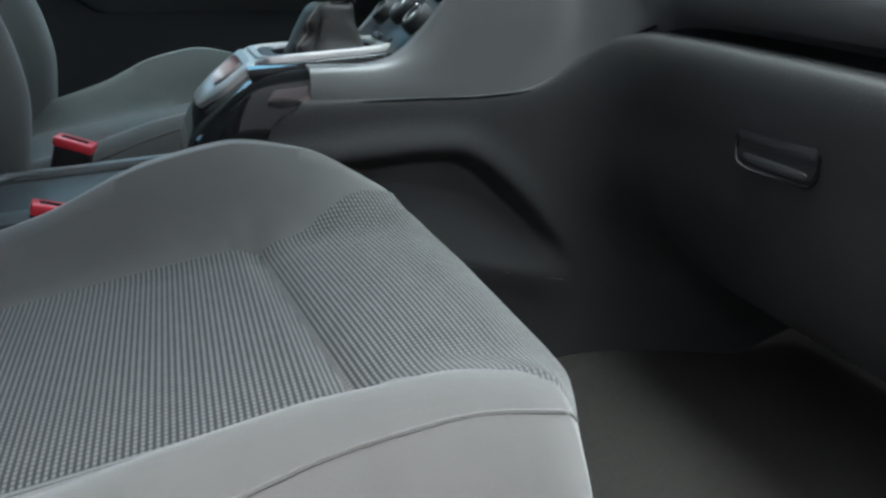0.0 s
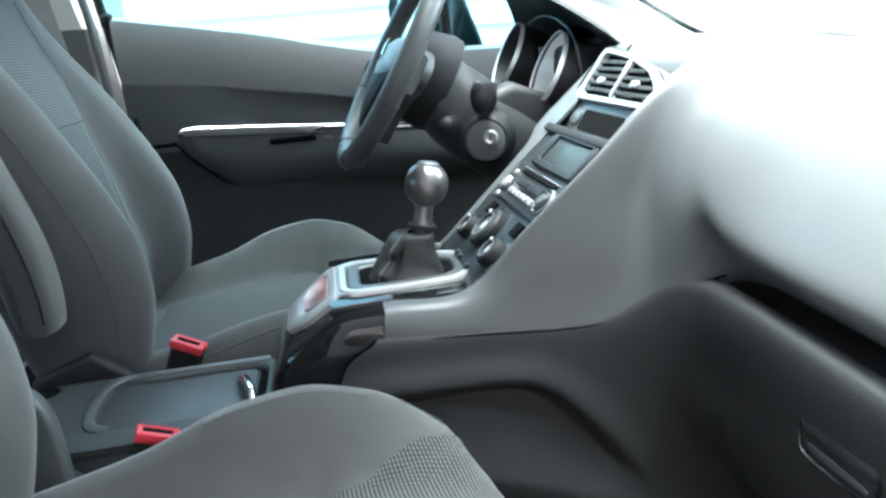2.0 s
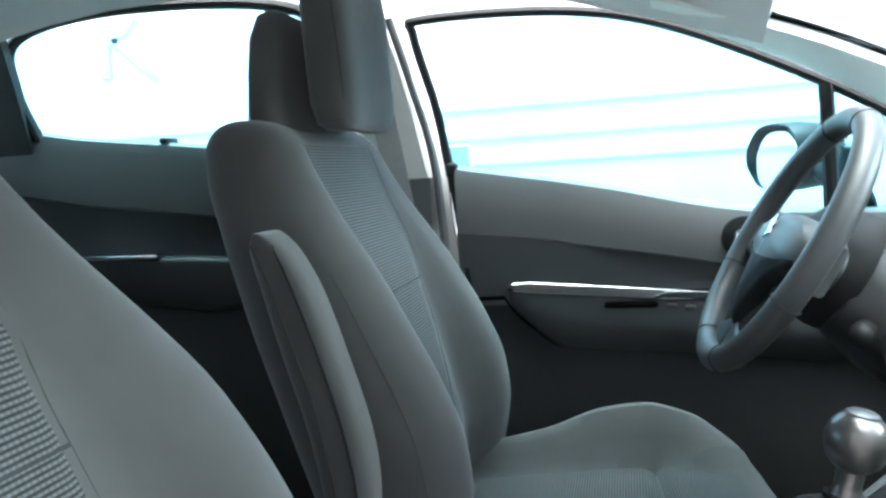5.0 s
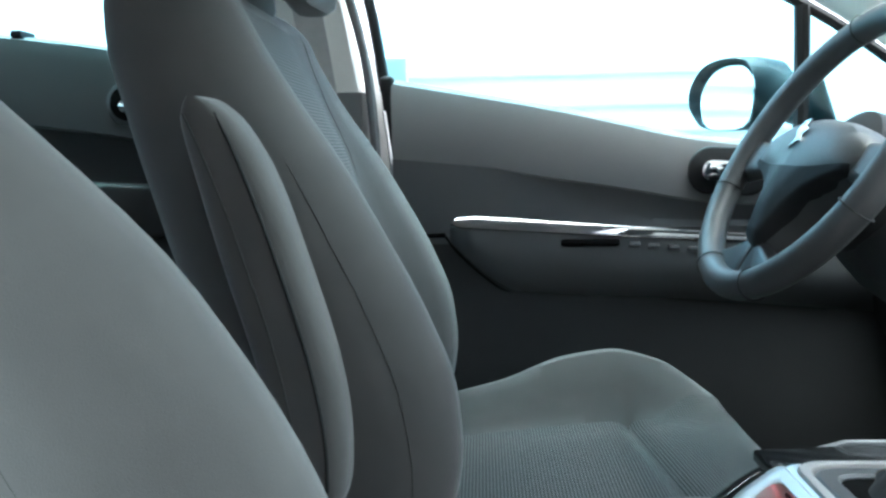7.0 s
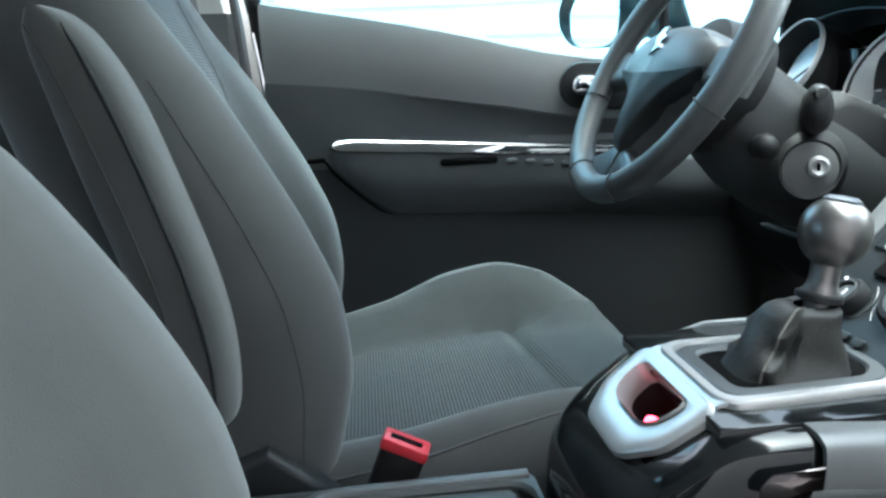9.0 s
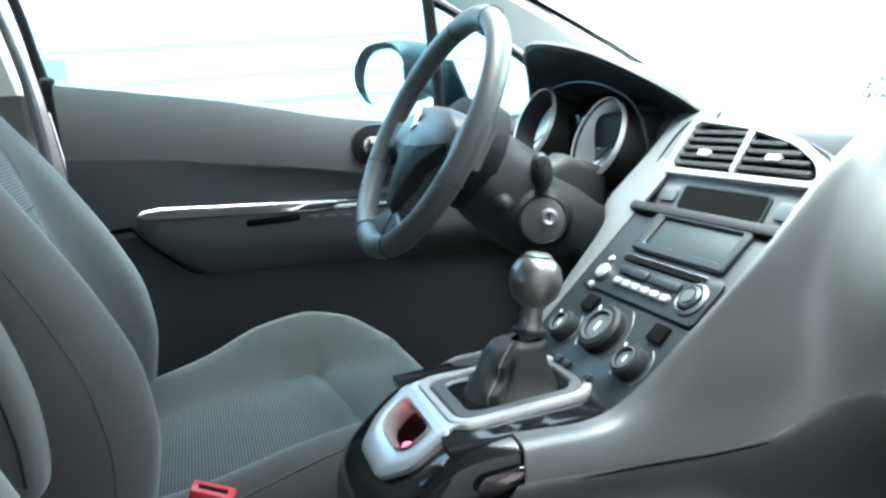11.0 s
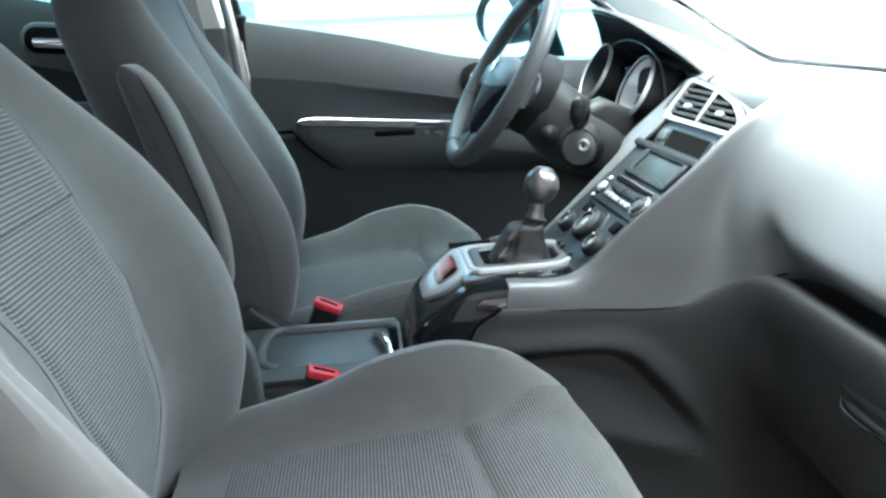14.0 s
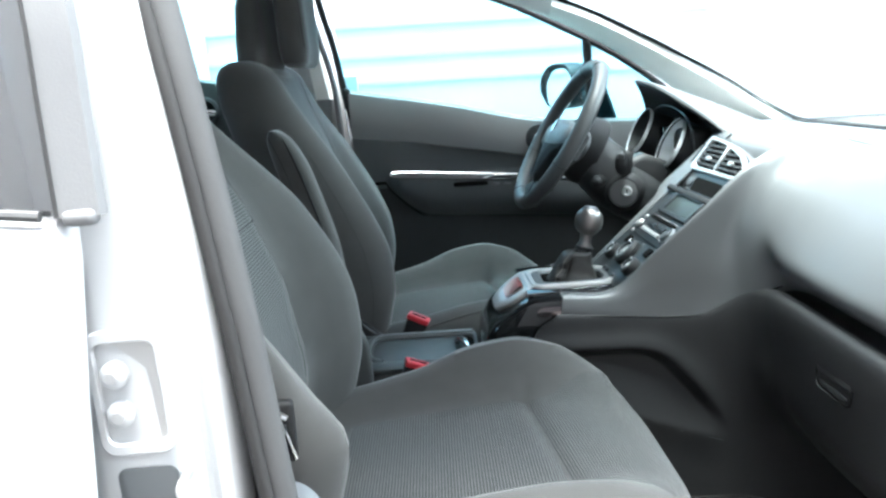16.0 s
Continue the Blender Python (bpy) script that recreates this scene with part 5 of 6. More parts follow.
part("anchor_strap", tube(smooth([(-0.57, 0.235, 0.318), (-0.51, 0.210, 0.346), (-0.46, 0.184, 0.344), (-0.425, 0.165, 0.320)], 16), 0.006, 8, flat=0.6), BELT, far_buckle, "pale webbing strap")
buckle(-0.094, -0.298, 0.352, 8)


# ---- seats ----
XB = ((0.28, -0.375), (0.36, -0.352), (0.43, -0.340), (0.49, -0.345), (0.56, -0.370), (0.64, -0.412), (0.70, -0.448), (0.76, -0.490), (0.81, -0.522), (0.86, -0.550), (0.90, -0.575))
XK = ((0.28, -0.50), (0.40, -0.535), (0.55, -0.582), (0.65, -0.615), (0.75, -0.648), (0.82, -0.668), (0.90, -0.672))
WD = ((0.28, 0.225), (0.36, 0.236), (0.48, 0.243), (0.60, 0.240), (0.70, 0.226), (0.78, 0.208), (0.84, 0.195), (0.90, 0.182))
RC = ((0.28, 0.068), (0.40, 0.074), (0.50, 0.088), (0.58, 0.078), (0.70, 0.048), (0.80, 0.024), (0.90, 0.004))
PW = ((0.33, 0.10), (0.40, 0.20), (0.47, 0.30), (0.55, 0.40), (0.62, 0.49), (0.70, 0.58), (0.86, 0.70))
PWI = ((0.33, 0.28), (0.47, 0.43), (0.54, 0.50), (0.60, 0.465), (0.66, 0.45), (0.72, 0.52), (0.86, 0.66))
TOP = 0.890


def back_front(v, z):
    """Front of the backrest at the relative width v and height z (the seat's middle at y = 0)."""
    xb, xk, rc = lerp(z, XB), lerp(z, XK), lerp(z, RC)
    xm = (xb + xk) / 2
    a = abs(v)
    x = xb - rc * (1 - step(0.48, 0.80, a))
    if a > 0.80:
        x = xm + (xb - xm) * max(0.0, 1 - ((a - 0.80) / 0.20) ** 2.6) ** (1 / 2.6)
    return x


def back_rear(v, z):
    xb, xk = lerp(z, XB), lerp(z, XK)
    xm = (xb + xk) / 2
    a = abs(v)
    return xk if a < 0.8 else xm + (xk - xm) * max(0.0, 1 - ((a - 0.8) / 0.2) ** 2.6) ** (1 / 2.6)


def panel_half(sg, z):
    """Half width of the woven panel: sg -1 on the door's side, 1 towards the tunnel."""
    return lerp(z, PWI if sg > 0 else PW)


def crown(z):
    """How far the section has closed in at height z: 1 below the shoulder, 0 at the top."""
    t = max(0.0, (z - (TOP - 0.045)) / 0.045)
    return max(0.0, 1 - t ** 2.6) ** (1 / 2.6)


def back_point(v, z, front=True, cy=0.0, lift=0.0, dx=((0, 0), (1, 0)), side=1, outer=((0, 0), (1, 0))):
    """A point of the backrest; the bolster on the door's side (side) stands back by the table outer."""
    k = crown(z)
    w = lerp(z, WD) * (0.83 + 0.17 * k)
    xm = (lerp(z, XB) + lerp(z, XK)) / 2
    x = back_front(v, z) if front else back_rear(v, z)
    if front:
        x += lerp(z, outer) * step(0.42, 0.78, v * side) * (1 - step(0.80, 1.0, v * side))
    return Vector((xm + (x - xm) * (0.03 + 0.97 * k) + lift + lerp(z, dx), cy + v * w, z))


def cushion_z(x, v, hi_l, hi_r):
    """Top of the seat cushion at x and relative width v; the bolsters' heights differ."""
    mid = lerp(x, ((-0.46, 0.300), (-0.30, 0.315), (-0.12, 0.330), (-0.05, 0.335), (0.03, 0.326)))
    bol = (hi_l if v > 0 else hi_r) * lerp(x, ((-0.46, 0.4), (-0.30, 0.62), (-0.20, 0.92), (-0.14, 0.97), (-0.07, 0.76), (0.0, 0.33), (0.06, 0.06)))
    return mid + bol * step(0.48, 0.82, abs(v))


def cushion_point(x, v, cy, hi_l, hi_r, lift=0.0):
    a = abs(v)
    x0 = x
    nose = max(0.0, (x - 0.0) / 0.067)
    w = lerp(x, ((-0.46, 0.235), (-0.2, 0.250), (-0.08, 0.246), (0.0, 0.234), (0.035, 0.214), (0.067, 0.180)))
    z = cushion_z(x, v, hi_l, hi_r)
    drop = 0.0
    if a > 0.70:
        drop += 0.085 * (1 - math.sqrt(max(0.0, 1 - ((a - 0.70) / 0.30) ** 2)))
    if nose > 0:
        drop += 0.085 * (1 - math.sqrt(max(0.0, 1 - min(1.0, nose) ** 2)))
        x0 = x - 0.040 * step(0.45, 1.0, a) * min(1, nose)
    # the stitched valley across the cushion
    valley = 0.009 * math.exp(-((x + 0.112 + 0.026 * v) / 0.012) ** 2) * (1 - step(0.50, 0.64, a))
    return Vector((x0, cy + v * w, z - drop - valley + lift))


def seat(cy, label, hi_l, hi_r, armrest, dx, side, outer, head):
    s = thing("car_seat", (-0.25, cy, 0.02), label, "car seat", "front seats")
    # backrest
    vs = np.sin(np.linspace(-math.pi / 2, math.pi / 2, 37))
    zs = list(np.linspace(0.28, TOP - 0.05, 30)) + [TOP - 0.045 + 0.045 * math.sin(a) for a in np.linspace(0.1, math.pi / 2, 9)]
    rows = [[back_point(v, z, True, cy, 0.0, dx, side, outer) for v in vs] + [back_point(v, z, False, cy, 0.0, dx) for v in vs[::-1][1:-1]] for z in zs]
    back = part("backrest", grid(rows, wrap_v=True, cap=True), FABRIC, s, "grey cloth backrest with firm side bolsters")
    # ribbed middle, laid 2 mm over the cloth
    for z0, z1 in ((0.33, 0.645), (0.647, 0.855)):
        zz, vv = np.linspace(z0, z1, 24), np.linspace(-1, 1, 15)
        rows, uvs = [], []
        for z in zz:
            rows.append([back_point(v * panel_half(-v * side, z), z, True, cy, 0.0022 - 0.004 * max(0, abs(v) - 0.93) / 0.07, dx, side, outer) for v in vv])
            uvs.append([(z * 1.18, p.y) for p in rows[-1]])
        part("ribbed_panel", grid(rows, uvs=uvs), RIB, back, "ribbed light and dark woven panel")
    for sg in (-1, 1):
        pts = [back_point(sg * (panel_half(-sg * side, z) + 0.006), z, True, cy, 0.0001, dx, side, outer) for z in np.linspace(0.32, 0.86, 40)]
        part("seam", tube(pts, 0.0006, 6, up=(0, 1, 0)), SEAM, back)
    part("side_seam", tube([back_point(-side * 0.982, z, True, cy, -0.0004, dx, side, outer) for z in np.linspace(0.34, 0.70, 40)], 0.0005, 6, up=(0, 1, 0)), SEAM, back)
    part("panel_seam", tube([back_point(v * panel_half(-v * side, 0.646), 0.646, True, cy, 0.001, dx, side, outer) for v in np.linspace(-1, 1, 20)], 0.0014, 6), SEAM, back)
    # cushion: the top skin, skirts and underside
    xs = list(np.linspace(-0.46, -0.02, 81)) + [0.067 * math.sin(a) for a in np.linspace(0.1, math.pi / 2, 12)]
    rows = []
    for x in xs:
        r = [cushion_point(x, v, cy, hi_l, hi_r) for v in vs]
        low = [Vector((p.x - 0.012 * (k > 0), p.y * 1.0, zz)) for k, (p, zz) in enumerate(((r[-1], 0.225), (r[-1] + Vector((0, -0.02, 0)), 0.17)))]
        low2 = [Vector((p.x, p.y, zz)) for p, zz in ((r[0] + Vector((0, 0.02, 0)), 0.17), (r[0], 0.225))]
        rows.append(r + low + low2)
    end = rows[-1]
    rows.append([Vector((p.x - 0.004, p.y, min(p.z, 0.215))) for p in end])
    rows.append([Vector((p.x - 0.03, p.y, min(p.z, 0.175))) for p in end])
    cu = part("cushion", grid(rows, wrap_v=True, cap=True), FABRIC, s, "grey cloth seat cushion")
    vv = np.linspace(-1, 1, 15)

    def cross(v):
        return -0.112 - 0.026 * 0.54 * v

    for front in (0, 1):
        rows, uvs, arc = [], [], [0.0] * 15
        for t in np.linspace(0, 1, 52):
            r = []
            for v in vv:
                x = cross(v) + 0.0025 + (0.056 - cross(v)) * t if front else -0.40 + (cross(v) + 0.40) * t
                hv = 0.54 if x < -0.1 else min(0.93, 0.54 + 0.40 * max(0, (x + 0.1) / 0.13) ** 1.5)
                r.append(cushion_point(x, v * hv, cy, hi_l, hi_r, 0.0022 - 0.004 * max(0, abs(v) - 0.93) / 0.07 - 0.0012 * math.exp(-((x - cross(v)) / 0.004) ** 2)))
            if rows:
                arc = [a + (p - q).length for a, p, q in zip(arc, r, rows[-1])]
            rows.append(r)
            uvs.append([(a, p.y) for a, p in zip(arc, r)])
        part("ribbed_panel", grid(rows, uvs=uvs), RIBSEAT, cu, "ribbed light and dark woven panel")
    part("cross_seam", tube([cushion_point(cross(v) + 0.001, v * 0.545, cy, hi_l, hi_r, -0.0012) for v in np.linspace(-1, 1, 24)], 0.0012, 6), SEAM, cu)
    for sg in (-1, 1):
        part("seam", tube([cushion_point(x, sg * (0.545 if x < -0.1 else 0.545 + 0.30 * max(0, (x + 0.1) / 0.13) ** 1.5), cy, hi_l, hi_r, 0) for x in np.linspace(-0.42, -0.10, 24)], 0.0010, 6), SEAM, cu)
        part("welt", tube([cushion_point(x, sg * (0.90 - 0.06 * step(-0.25, 0.03, x)), cy, hi_l, hi_r, 0) for x in np.linspace(-0.44, 0.03, 30)], 0.0014, 6), FABRIC, cu, "piped edge")
    # head restraint: cushion on two posts, hollowed side wings
    rows = []
    for z, w, d, f in ((0.864, 0.085, 0.022, 0.0), (0.872, 0.100, 0.032, 0.0), (0.90, 0.112, 0.037, 0.002), (0.97, 0.117, 0.036, 0.004), (1.03, 0.119, 0.035, 0.006), (1.07, 0.114, 0.033, 0.006), (1.088, 0.102, 0.025, 0.005), (1.092, 0.08, 0.016, 0.004)):
        cxx = lerp(0.9, dx) + head[0] - 0.520 - 0.10 * (z - 0.88) * 0.6
        rows.append([Vector((cxx + f + d * math.copysign(abs(math.cos(a)) ** 0.55, math.cos(a)) - 0.012 * math.cos(a) * (1 - min(1, abs(math.sin(a)) * 1.3)), cy + w * math.copysign(abs(math.sin(a)) ** 0.65, math.sin(a)), z + head[1])) for a in np.linspace(0, 2 * math.pi, 37)[:-1]])
    hr = part("head_restraint", grid(rows, wrap_v=True, cap=True), FABRIC, s, "grey cloth head restraint")
    rows = []
    for z, w, d in ((0.855, 0.125, 0.030), (0.875, 0.130, 0.036), (0.93, 0.120, 0.036), (0.99, 0.110, 0.032), (1.02, 0.095, 0.022), (1.028, 0.08, 0.012)):
        rows.append([Vector((lerp(0.9, dx) + head[0] - 0.604 + d * math.copysign(abs(math.cos(a)) ** 0.6, math.cos(a)), cy + w * math.copysign(abs(math.sin(a)) ** 0.6, math.sin(a)), z + head[1])) for a in np.linspace(0, 2 * math.pi, 33)[:-1]])
    part("restraint_seam", tube([Vector((lerp(0.9, dx) + head[0] - 0.520 + 0.030 - 0.06 * (z - 0.88), cy - 0.1195 * (1 if z < 1.0 else 1.015), z + head[1])) for z in np.linspace(0.90, 1.06, 12)], 0.0010, 6, up=(0, 1, 0)), SEAM, hr)
    part("restraint_back", grid(rows, wrap_v=True, cap=True), FABRIC, hr, "rear half of the head restraint")
    # base, slide and recliner cover
    part("seat_frame", box((-0.44, cy - 0.21, 0.10), (-0.02, cy + 0.21, 0.20), 0.02, 3), BLACK, s, "black seat base")
    for sg in (-1, 1):
        part("seat_rail", box((-0.48, cy + sg * 0.19 - 0.02, 0.02), (-0.02, cy + sg * 0.19 + 0.02, 0.11), 0.006), BLACK, s, "black floor rail")
        part("recliner_cover", slab([(-0.52, 0.18), (-0.34, 0.18), (-0.32, 0.24), (-0.36, 0.32), (-0.42, 0.37), (-0.50, 0.34)], 0.03, axes((0, cy + sg * 0.238 + 0.015, 0), (1, 0, 0), (0, 0, 1)), 0.008, 3), DARK, s, "dark recliner cover")
    if armrest:
        pad = []
        for z, x, d in ((0.415, -0.462, 0.012), (0.425, -0.462, 0.026), (0.48, -0.465, 0.032), (0.54, -0.475, 0.034), (0.62, -0.497, 0.034), (0.69, -0.517, 0.031), (0.732, -0.533, 0.024), (0.749, -0.540, 0.014), (0.755, -0.543, 0.006)):
            pad.append([Vector((x + d * math.copysign(abs(math.cos(a)) ** 0.6, math.cos(a)), cy - 0.268 + 0.026 * math.copysign(abs(math.sin(a)) ** 0.55, math.sin(a)), z)) for a in np.linspace(0, 2 * math.pi, 33)[:-1]])
        fine = [smooth([r[j] for r in pad], 29) for j in range(32)]
        ar = part("folding_armrest", grid([[c[i] for c in fine] for i in range(29)], wrap_v=True, cap=True), FABRIC, s, "folded-up cloth armrest")
        for off, r in ((0.011, 0.0016), (-0.014, 0.0009)):
            part("armrest_seam", tube([Vector(p) + Vector((off, -0.0266 + 0.1 * max(0, off), 0)) for p in smooth([(-0.461, cy - 0.268, 0.432), (-0.462, cy - 0.268, 0.48), (-0.474, cy - 0.268, 0.55), (-0.499, cy - 0.268, 0.64), (-0.521, cy - 0.268, 0.705), (-0.537, cy - 0.266, 0.742)], 34)], r, 6, up=(0, 1, 0)), SEAMDARK if off > 0 else SEAM, ar)
    return s


seat(0.372, "dark grey cloth driver seat with ribbed middle and folded armrest", 0.096, 0.058, True, ((0, 0), (1, 0)), 1, ((0.36, -0.020), (0.60, -0.026), (0.75, -0.020), (0.88, 0)), (-0.004, 0.011))
near_seat = seat(-0.362, "grey cloth passenger seat with ribbed woven middle panels", 0.092, 0.048, False, ((0.30, -0.042), (0.50, -0.038), (0.55, -0.033), (0.65, -0.036), (0.72, -0.052), (0.80, -0.070), (0.90, -0.085)), -1, ((0.36, 0.018), (0.44, 0.020), (0.50, -0.012), (0.55, -0.031), (0.60, -0.042), (0.70, -0.038), (0.86, -0.015)), (-0.018, -0.03))
part("side_shield", slab(curved([(-0.47, 0.300), (-0.374, 0.300), (-0.370, 0.350), (-0.373, 0.405), (-0.382, 0.430), (-0.400, 0.445), (-0.47, 0.455)]), 0.022, axes((0, -0.128, 0), (1, 0, 0), (0, 0, 1)), 0.006, 3), COVER, near_seat, "grey plastic shield beside the backrest")
# ---- rear bench ----
bench = thing("rear_bench", (-1.2, 0, 0.03), "dark grey cloth rear bench behind the front seats", "rear seat")
rows = [smooth([(x, y, zz) for x, zz in ((-1.45, 0.33), (-1.2, 0.36), (-1.02, 0.375), (-0.97, 0.34), (-0.965, 0.25), (-0.97, 0.10))], 18) for y in np.linspace(-0.66, 0.66, 5)]
part("bench_cushion", thicken(grid(rows), 0.02), FABRIC, bench)
rows = [smooth([(-1.42, y, 0.32), (-1.48, y, 0.5), (-1.56, y, 0.75), (-1.60, y, 0.86), (-1.66, y, 0.87), (-1.70, y, 0.80)], 18) for y in np.linspace(-0.66, 0.66, 5)]
part("bench_back", thicken(grid(rows), 0.02), FABRIC, bench)

# ---- near side: door pillar, seal and rear door ----
pil = thing("door_pillar", (-0.5, -0.78, 0.0), "silver white painted door pillar with striker and hinge bolts", "door pillar")
pts = [(-0.500, -0.742, 0.0), (-0.494, -0.742, 0.40), (-0.496, -0.742, 0.60), (-0.505, -0.735, 0.75), (-0.523, -0.715, 0.90), (-0.545, -0.68, 1.07)]
rows = []
for x, y, z in smooth(pts, 30):
    rows.append([(x + 0.068, y + 0.03, z), (x + 0.066, y + 0.006, z), (x + 0.061, y - 0.006, z), (x + 0.053, y - 0.012, z), (x + 0.047, y - 0.009, z), (x + 0.042, y - 0.011, z), (x + 0.037, y - 0.022, z), (x + 0.031, y - 0.036, z), (x + 0.02, y - 0.041, z), (x - 0.025, y - 0.042, z), (x - 0.038, y - 0.036, z), (x - 0.050, y - 0.020, z), (x - 0.060, y + 0.005, z), (x - 0.070, y + 0.03, z)])
part("pillar_skin", thicken(grid(rows), 0.004), PAINT, pil, "silver white painted metal")
hp = axes((-0.490, -0.7815, 0.604), (1, 0, 0.03), (0, 0, 1))
plate = part("hinge_plate", frame_slab(rounded(0.060, 0.102, 0.012, 5), rounded(0.046, 0.082, 0.008, 5), 0.006, hp), PAINT, pil, "pressed hinge recess")
part("recess_floor", slab(rounded(0.050, 0.086, 0.01, 5), 0.001, hp, 0), SILVER, plate)
for v in (0.016, -0.016):
    bm_ = part("hinge_bolt", lathe([(0.0105, 0.0), (0.0105, 0.006), (0.007, 0.009), (0.0, 0.0095)], hp @ pose(-0.010, v, 0.001), 20), PAINT, plate, "painted round bolt")
    part("bolt_head", lathe([(0.005, 0.009), (0.005, 0.012), (0, 0.012)], hp @ pose(-0.010, v, 0.001), 6), SILVER, bm_)
# flat grey plate paints the recess's shade on the white pillar
part("lower_recess", slab(rounded(0.048, 0.16, 0.008, 5), 0.0014, axes((-0.484, -0.7850, 0.462), (1, 0, 0.03), (0, 0, 1)), 0.0004), SATIN, pil, "pressed recess under the hinge, its shade painted grey")
sk = [(-0.458, -0.775, 0.53), (-0.458, -0.797, 0.527), (-0.453, -0.80, 0.512), (-0.450, -0.797, 0.500), (-0.450, -0.775, 0.497)]
part("striker_loop", tube(smooth(sk, 24), 0.0045, 8), SILVER, pil, "steel striker loop")
part("striker_plate", box((-0.47, -0.782, 0.46), (-0.435, -0.776, 0.498), 0.003), PAINT, pil)
seal = smooth([(-0.398, -0.735, 0.02), (-0.398, -0.735, 0.40), (-0.408, -0.735, 0.55), (-0.425, -0.732, 0.70), (-0.445, -0.722, 0.83), (-0.47, -0.70, 0.95), (-0.50, -0.67, 1.06)], 40)
ns = thing("door_seal", (-0.40, -0.735, 0.02), "grey rubber seal round the open door", "seal", kind="structure")
part("bulb", tube([p + np.array((0.003, 0.006, 0)) for p in seal], 0.0135, 12), SEALGREY, ns)
part("carrier", tube([p + np.array((-0.006, -0.008, 0)) for p in seal], 0.0060, 10), RUBBER, ns, "dark carrier strip of the seal")
rows = [[(p[0] + 0.002, p[1] + 0.012, p[2]), (p[0] - 0.03, p[1] + 0.045, p[2]), (p[0] - 0.10, p[1] + 0.06, p[2]), (p[0] - 0.18, p[1] + 0.045, p[2])] for p in seal]
solo("pillar_trim", thicken(grid(rows), 0.005), DARK, "grey inner trim of the door pillar", "pillar", kind="structure")
bl = [[(x - 0.023, y + 0.012, z), (x + 0.023, y - 0.006, z)] for x, y, z in smooth([(-0.56, -0.63, 1.04), (-0.55, -0.655, 0.85), (-0.53, -0.655, 0.66), (-0.50, -0.65, 0.50), (-0.46, -0.64, 0.30)], 24)]
solo("seat_belt", thicken(grid(bl), 0.0015), BELT, "grey seat belt webbing hanging beside the passenger seat", "seat belt", "front seat belts")

rd = thing("rear_door", (-1.0, -0.8, -0.05), "silver white rear door with dark window, closed", "car door", "rear doors")
rows = []
for z, y in ((-0.05, -0.80), (0.2, -0.845), (0.45, -0.845), (0.60, -0.832), (0.70, -0.818), (0.735, -0.808), (0.745, -0.795)):
    fx = lerp(z, ((-0.05, -0.525), (0.5, -0.522), (0.7, -0.512), (0.745, -0.512)))
    rows.append([(fx, y + 0.035, z), (fx - 0.001, y + 0.01, z), (fx - 0.006, y + 0.001, z), (fx - 0.02, y, z), (-1.0, y - 0.006, z + 0.05 * (z > 0.6)), (-1.55, y + 0.02, z + 0.12 * (z > 0.6))])
part("door_skin", thicken(grid(rows), 0.004), PAINT, rd, "silver white painted door skin")
wf = smooth([(-0.498, -0.800, 0.745), (-0.503, -0.790, 0.82), (-0.509, -0.778, 0.90), (-0.528, -0.752, 1.0), (-0.548, -0.73, 1.06)], 20)
part("window_frame", thicken(grid([[(p[0] + 0.014, p[1] + 0.010, p[2]), (p[0] + 0.012, p[1], p[2]), (p[0] - 0.016, p[1] - 0.004, p[2]), (p[0] - 0.020, p[1] + 0.004, p[2])] for p in wf]), 0.004), PALESEAL, rd, "pale grey rubber window frame")
part("frame_line", tube([(p[0] - 0.0165, p[1] - 0.0045, p[2]) for p in wf], 0.0016, 6), RUBBER, rd, "thin dark glass edge")
part("window_pane", thicken(grid([[(p[0] - 0.01, p[1], p[2]), (-1.0, p[1], p[2] + 0.03), (-1.5, p[1] + 0.01, p[2] + 0.06)] for p in wf]), 0.004), DARKGLASS, rd, "tinted window glass")
part("weather_strip", tube([(-0.525, -0.806, 0.747), (-1.0, -0.812, 0.80), (-1.5, -0.79, 0.86)], 0.004, 8), SEALGREY, rd)
part("frame_foot", box((-0.512, -0.806, 0.738), (-0.488, -0.790, 0.750), 0.005, 3), PALESEAL, rd, "rubber corner piece")
solo("sill", box((-0.45, -0.79, -0.12), (0.75, -0.70, 0.07), 0.02, 3), PAINT, "painted door sill under the open door", "sill", kind="structure")
solo("sill_left", box((-1.75, 0.745, -0.12), (0.75, 0.80, 0.06), 0.02, 3), PAINT, "painted sill below the far doors", "sill", kind="structure")

an = thing("belt_anchor", (-0.40, -0.615, 0.45), "black belt guide with a bright slot beside the passenger seat", "belt guide")
part("guide_body", box((-0.432, -0.628, 0.455), (-0.404, -0.612, 0.520), 0.005, 3), BLACK, an)
part("guide_bar", tube([(-0.428, -0.633, 0.517), (-0.420, -0.634, 0.513), (-0.409, -0.633, 0.506)], 0.0035, 8), CHROME, an, "bright metal bar")
part("guide_rod", tube([(-0.412, -0.632, 0.500), (-0.408, -0.634, 0.482), (-0.404, -0.632, 0.462)], 0.0022, 8), CHROME, an, "bright metal rod")
part("side_cover", grid([[(-0.44 + 0.066 * f, -0.612 - 0.016 * math.sin(math.pi * t) + 0.004 * math.sin(11 * t + 5 * f), 0.350 + 0.080 * t * math.sqrt(max(0.0, 1 - f ** 2.4))) for t in np.linspace(0, 1, 14)] for f in np.linspace(0, 0.99, 16)]), SATIN, near_seat, "pale folded cover low on the seat's side")


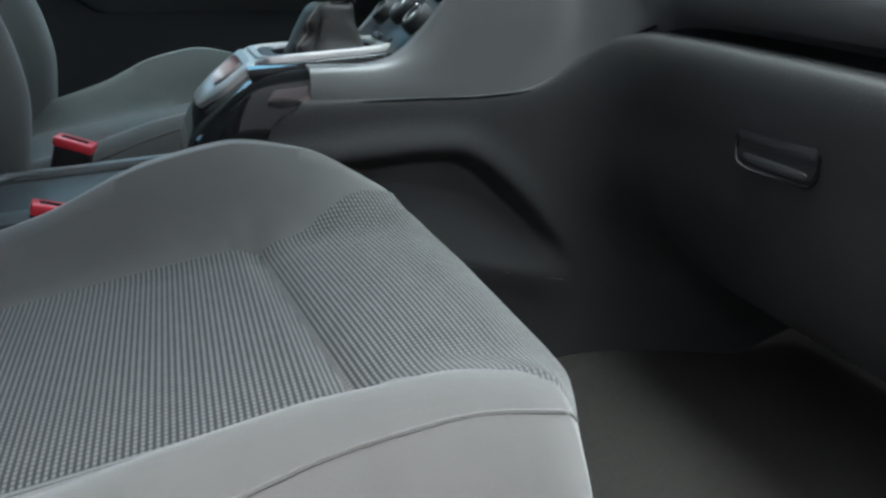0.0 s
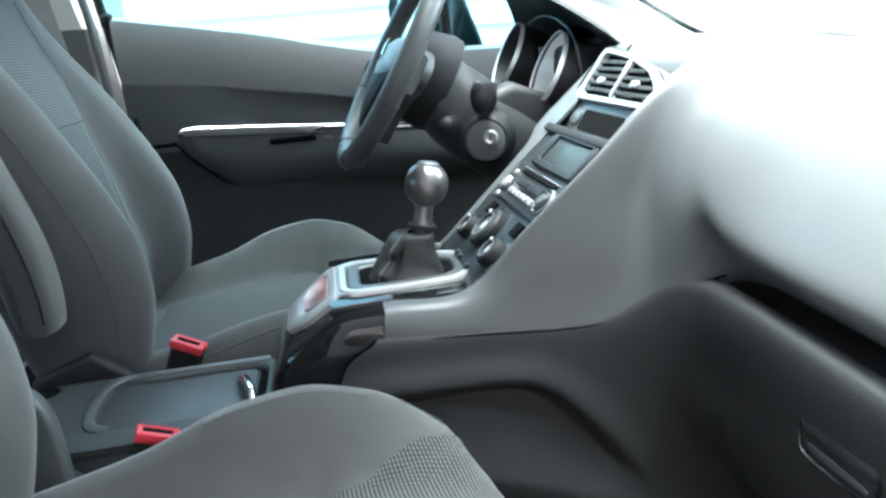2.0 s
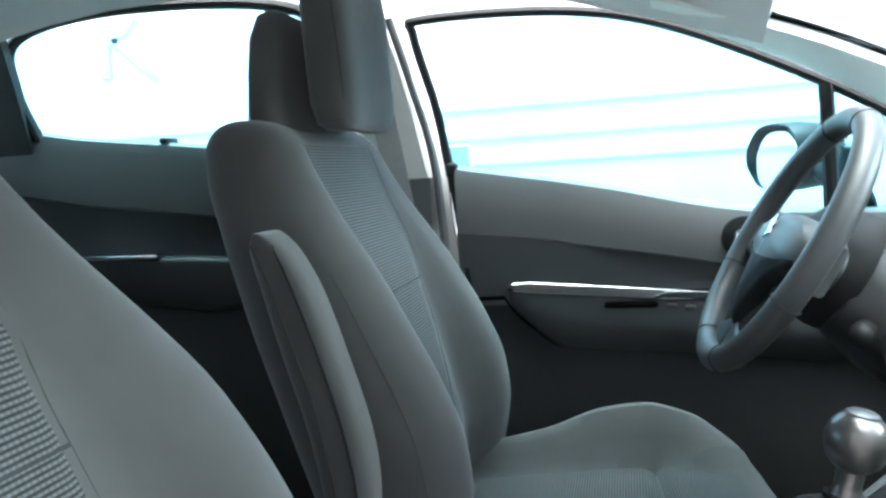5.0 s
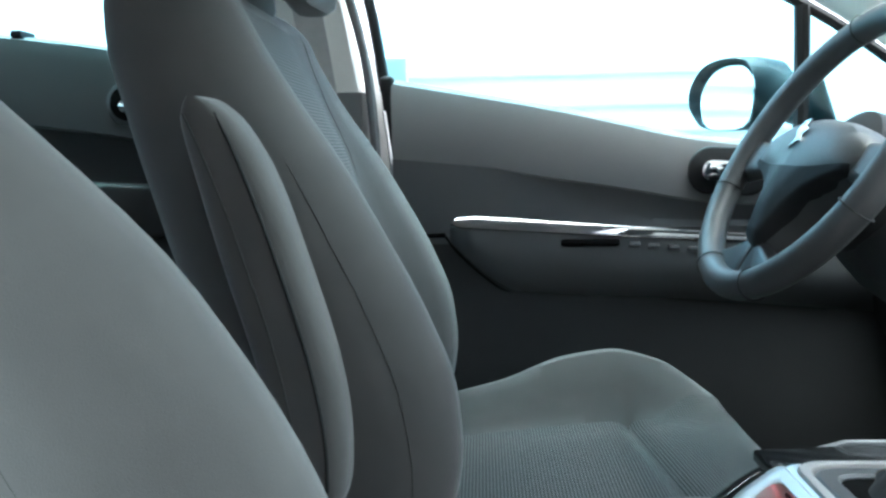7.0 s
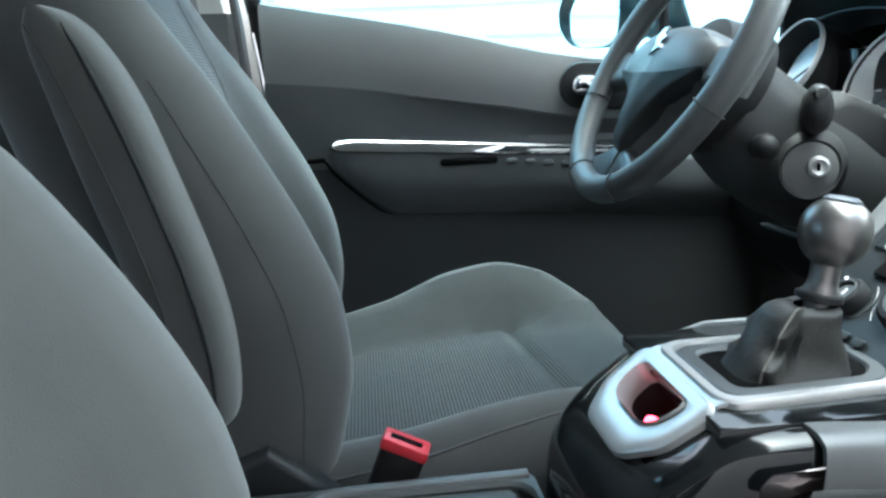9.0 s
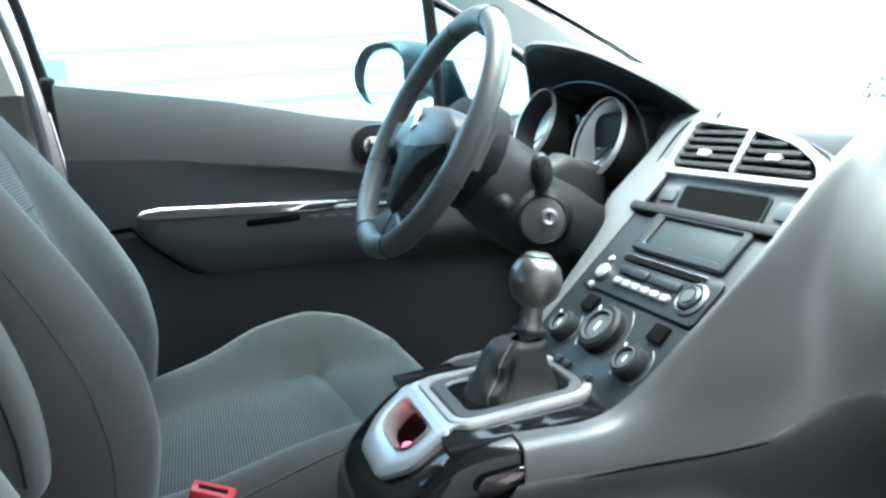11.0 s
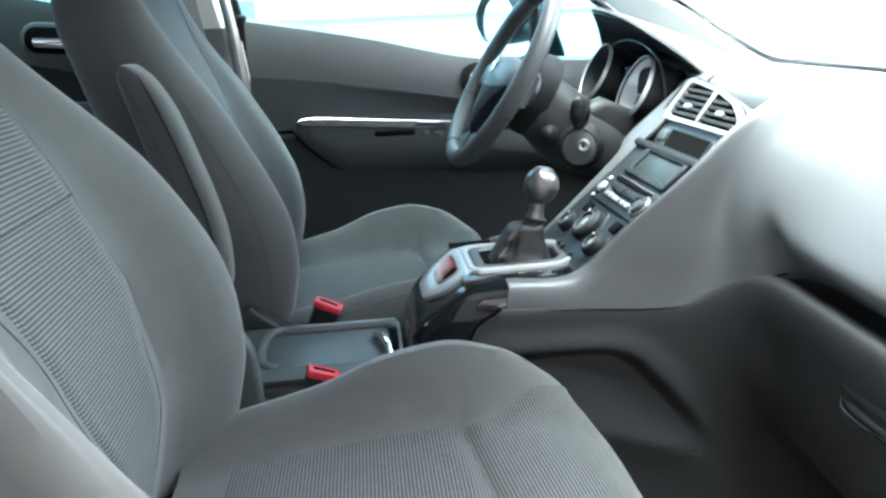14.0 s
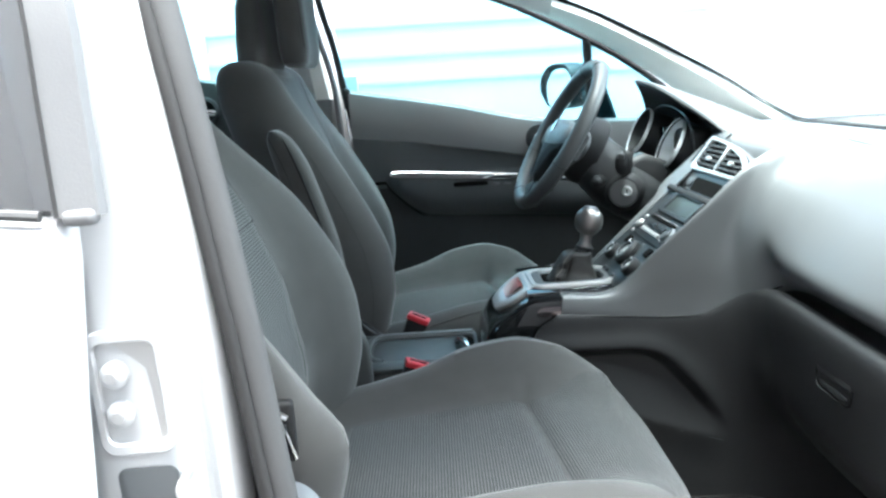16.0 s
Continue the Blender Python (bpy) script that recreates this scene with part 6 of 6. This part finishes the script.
# ---- outside ----
STUCCO = material("pale_wall", (0.82, 0.83, 0.84), 0.9, var=0.06, scale=2, grain=0.3, grain_scale=60)
BLUE = material("blue_cladding", (0.73, 0.82, 0.855), 0.7, var=0.1, scale=2)
hall = thing("hall", (-2, 16, -0.4), "pale hall with blue horizontal cladding bands across the yard", "building")
part("wall", box((-24, 15.6, -0.4), (22, 24, 6.5), 0.05), STUCCO, hall)
for z, hgt in ((0.9, 0.2), (1.45, 0.24), (2.1, 0.16)):
    part("band", box((-24.05, 15.52, z), (6, 15.6, z + hgt), 0.01), BLUE, hall, "pale blue cladding band")
for x, w, lean in ((-12.35, 0.30, 0.0), (-11.55, 0.30, 0.55), (-11.50, 0.30, -0.55)):
    zc = 4.45 if lean == 0 else (4.88 if lean > 0 else 4.02)
    hh = 0.85 if lean == 0 else 0.52
    part("sign_stroke", slab([(x - w / 2 - lean, zc - hh), (x + w / 2 - lean, zc - hh), (x + w / 2 + lean, zc + hh), (x - w / 2 + lean, zc + hh)], 0.06, axes((0, 15.56, 0), (1, 0, 0), (0, 0, 1)), 0.01), BLUE, hall, "large pale blue sign stroke")
part("roof", box((-24.2, 15.4, 6.5), (22.2, 24.2, 6.8), 0.05), SILVER, hall)
part("roller_door", box((-9, 15.5, -0.4), (-5, 15.58, 3.2), 0.01), STUCCO, hall, "white roller door")


LEAF = material("grey_green_leaves", (0.07, 0.095, 0.085), 0.7, var=0.35, scale=6)
rng = random.Random(4)
bm = bmesh.new()
for k in range(4200):
    t, v = rng.random(), rng.uniform(-0.35, 0.35)
    top = (0.14 + 0.46 * step(0.0, 0.45, t)) * (0.8 + 0.25 * math.sin(17 * t) + 0.12 * math.sin(43 * t)) * (1 - 1.6 * v * v)
    c = Vector((6.3 + 3.6 * t + 0.8 * v, 8.3 - 3.4 * t + 0.5 * v, -0.40 + max(0.05, top) * 1.35 * math.sqrt(rng.random())))
    m = Matrix.Translation(c) @ pose(0, 0, 0, rng.uniform(-60, 60), rng.uniform(-60, 60), rng.uniform(0, 360))
    w = rng.uniform(0.025, 0.055)
    bm.faces.new([bm.verts.new(m @ Vector(p)) for p in ((-w, 0, 0), (0, -w * 0.5, 0.006), (w, 0, 0), (0, w * 0.5, 0.006))])
solo("low_hedge", bm, LEAF, "low grey-green hedge across the yard", "hedge", kind="stuff", flat=True)

# unseen wall added behind the camera to block sky on the open door's side
solo("wall_skyblock", box((-30, -3.5, -0.4), (30, -3.1, 4.6), 0.02), material("unseen_wall_grey", (0.32, 0.31, 0.295), 0.9, var=0.12, scale=1.5, grain=0.4, grain_scale=40), "unseen grey wall added to cut the side light", "wall", kind="structure")
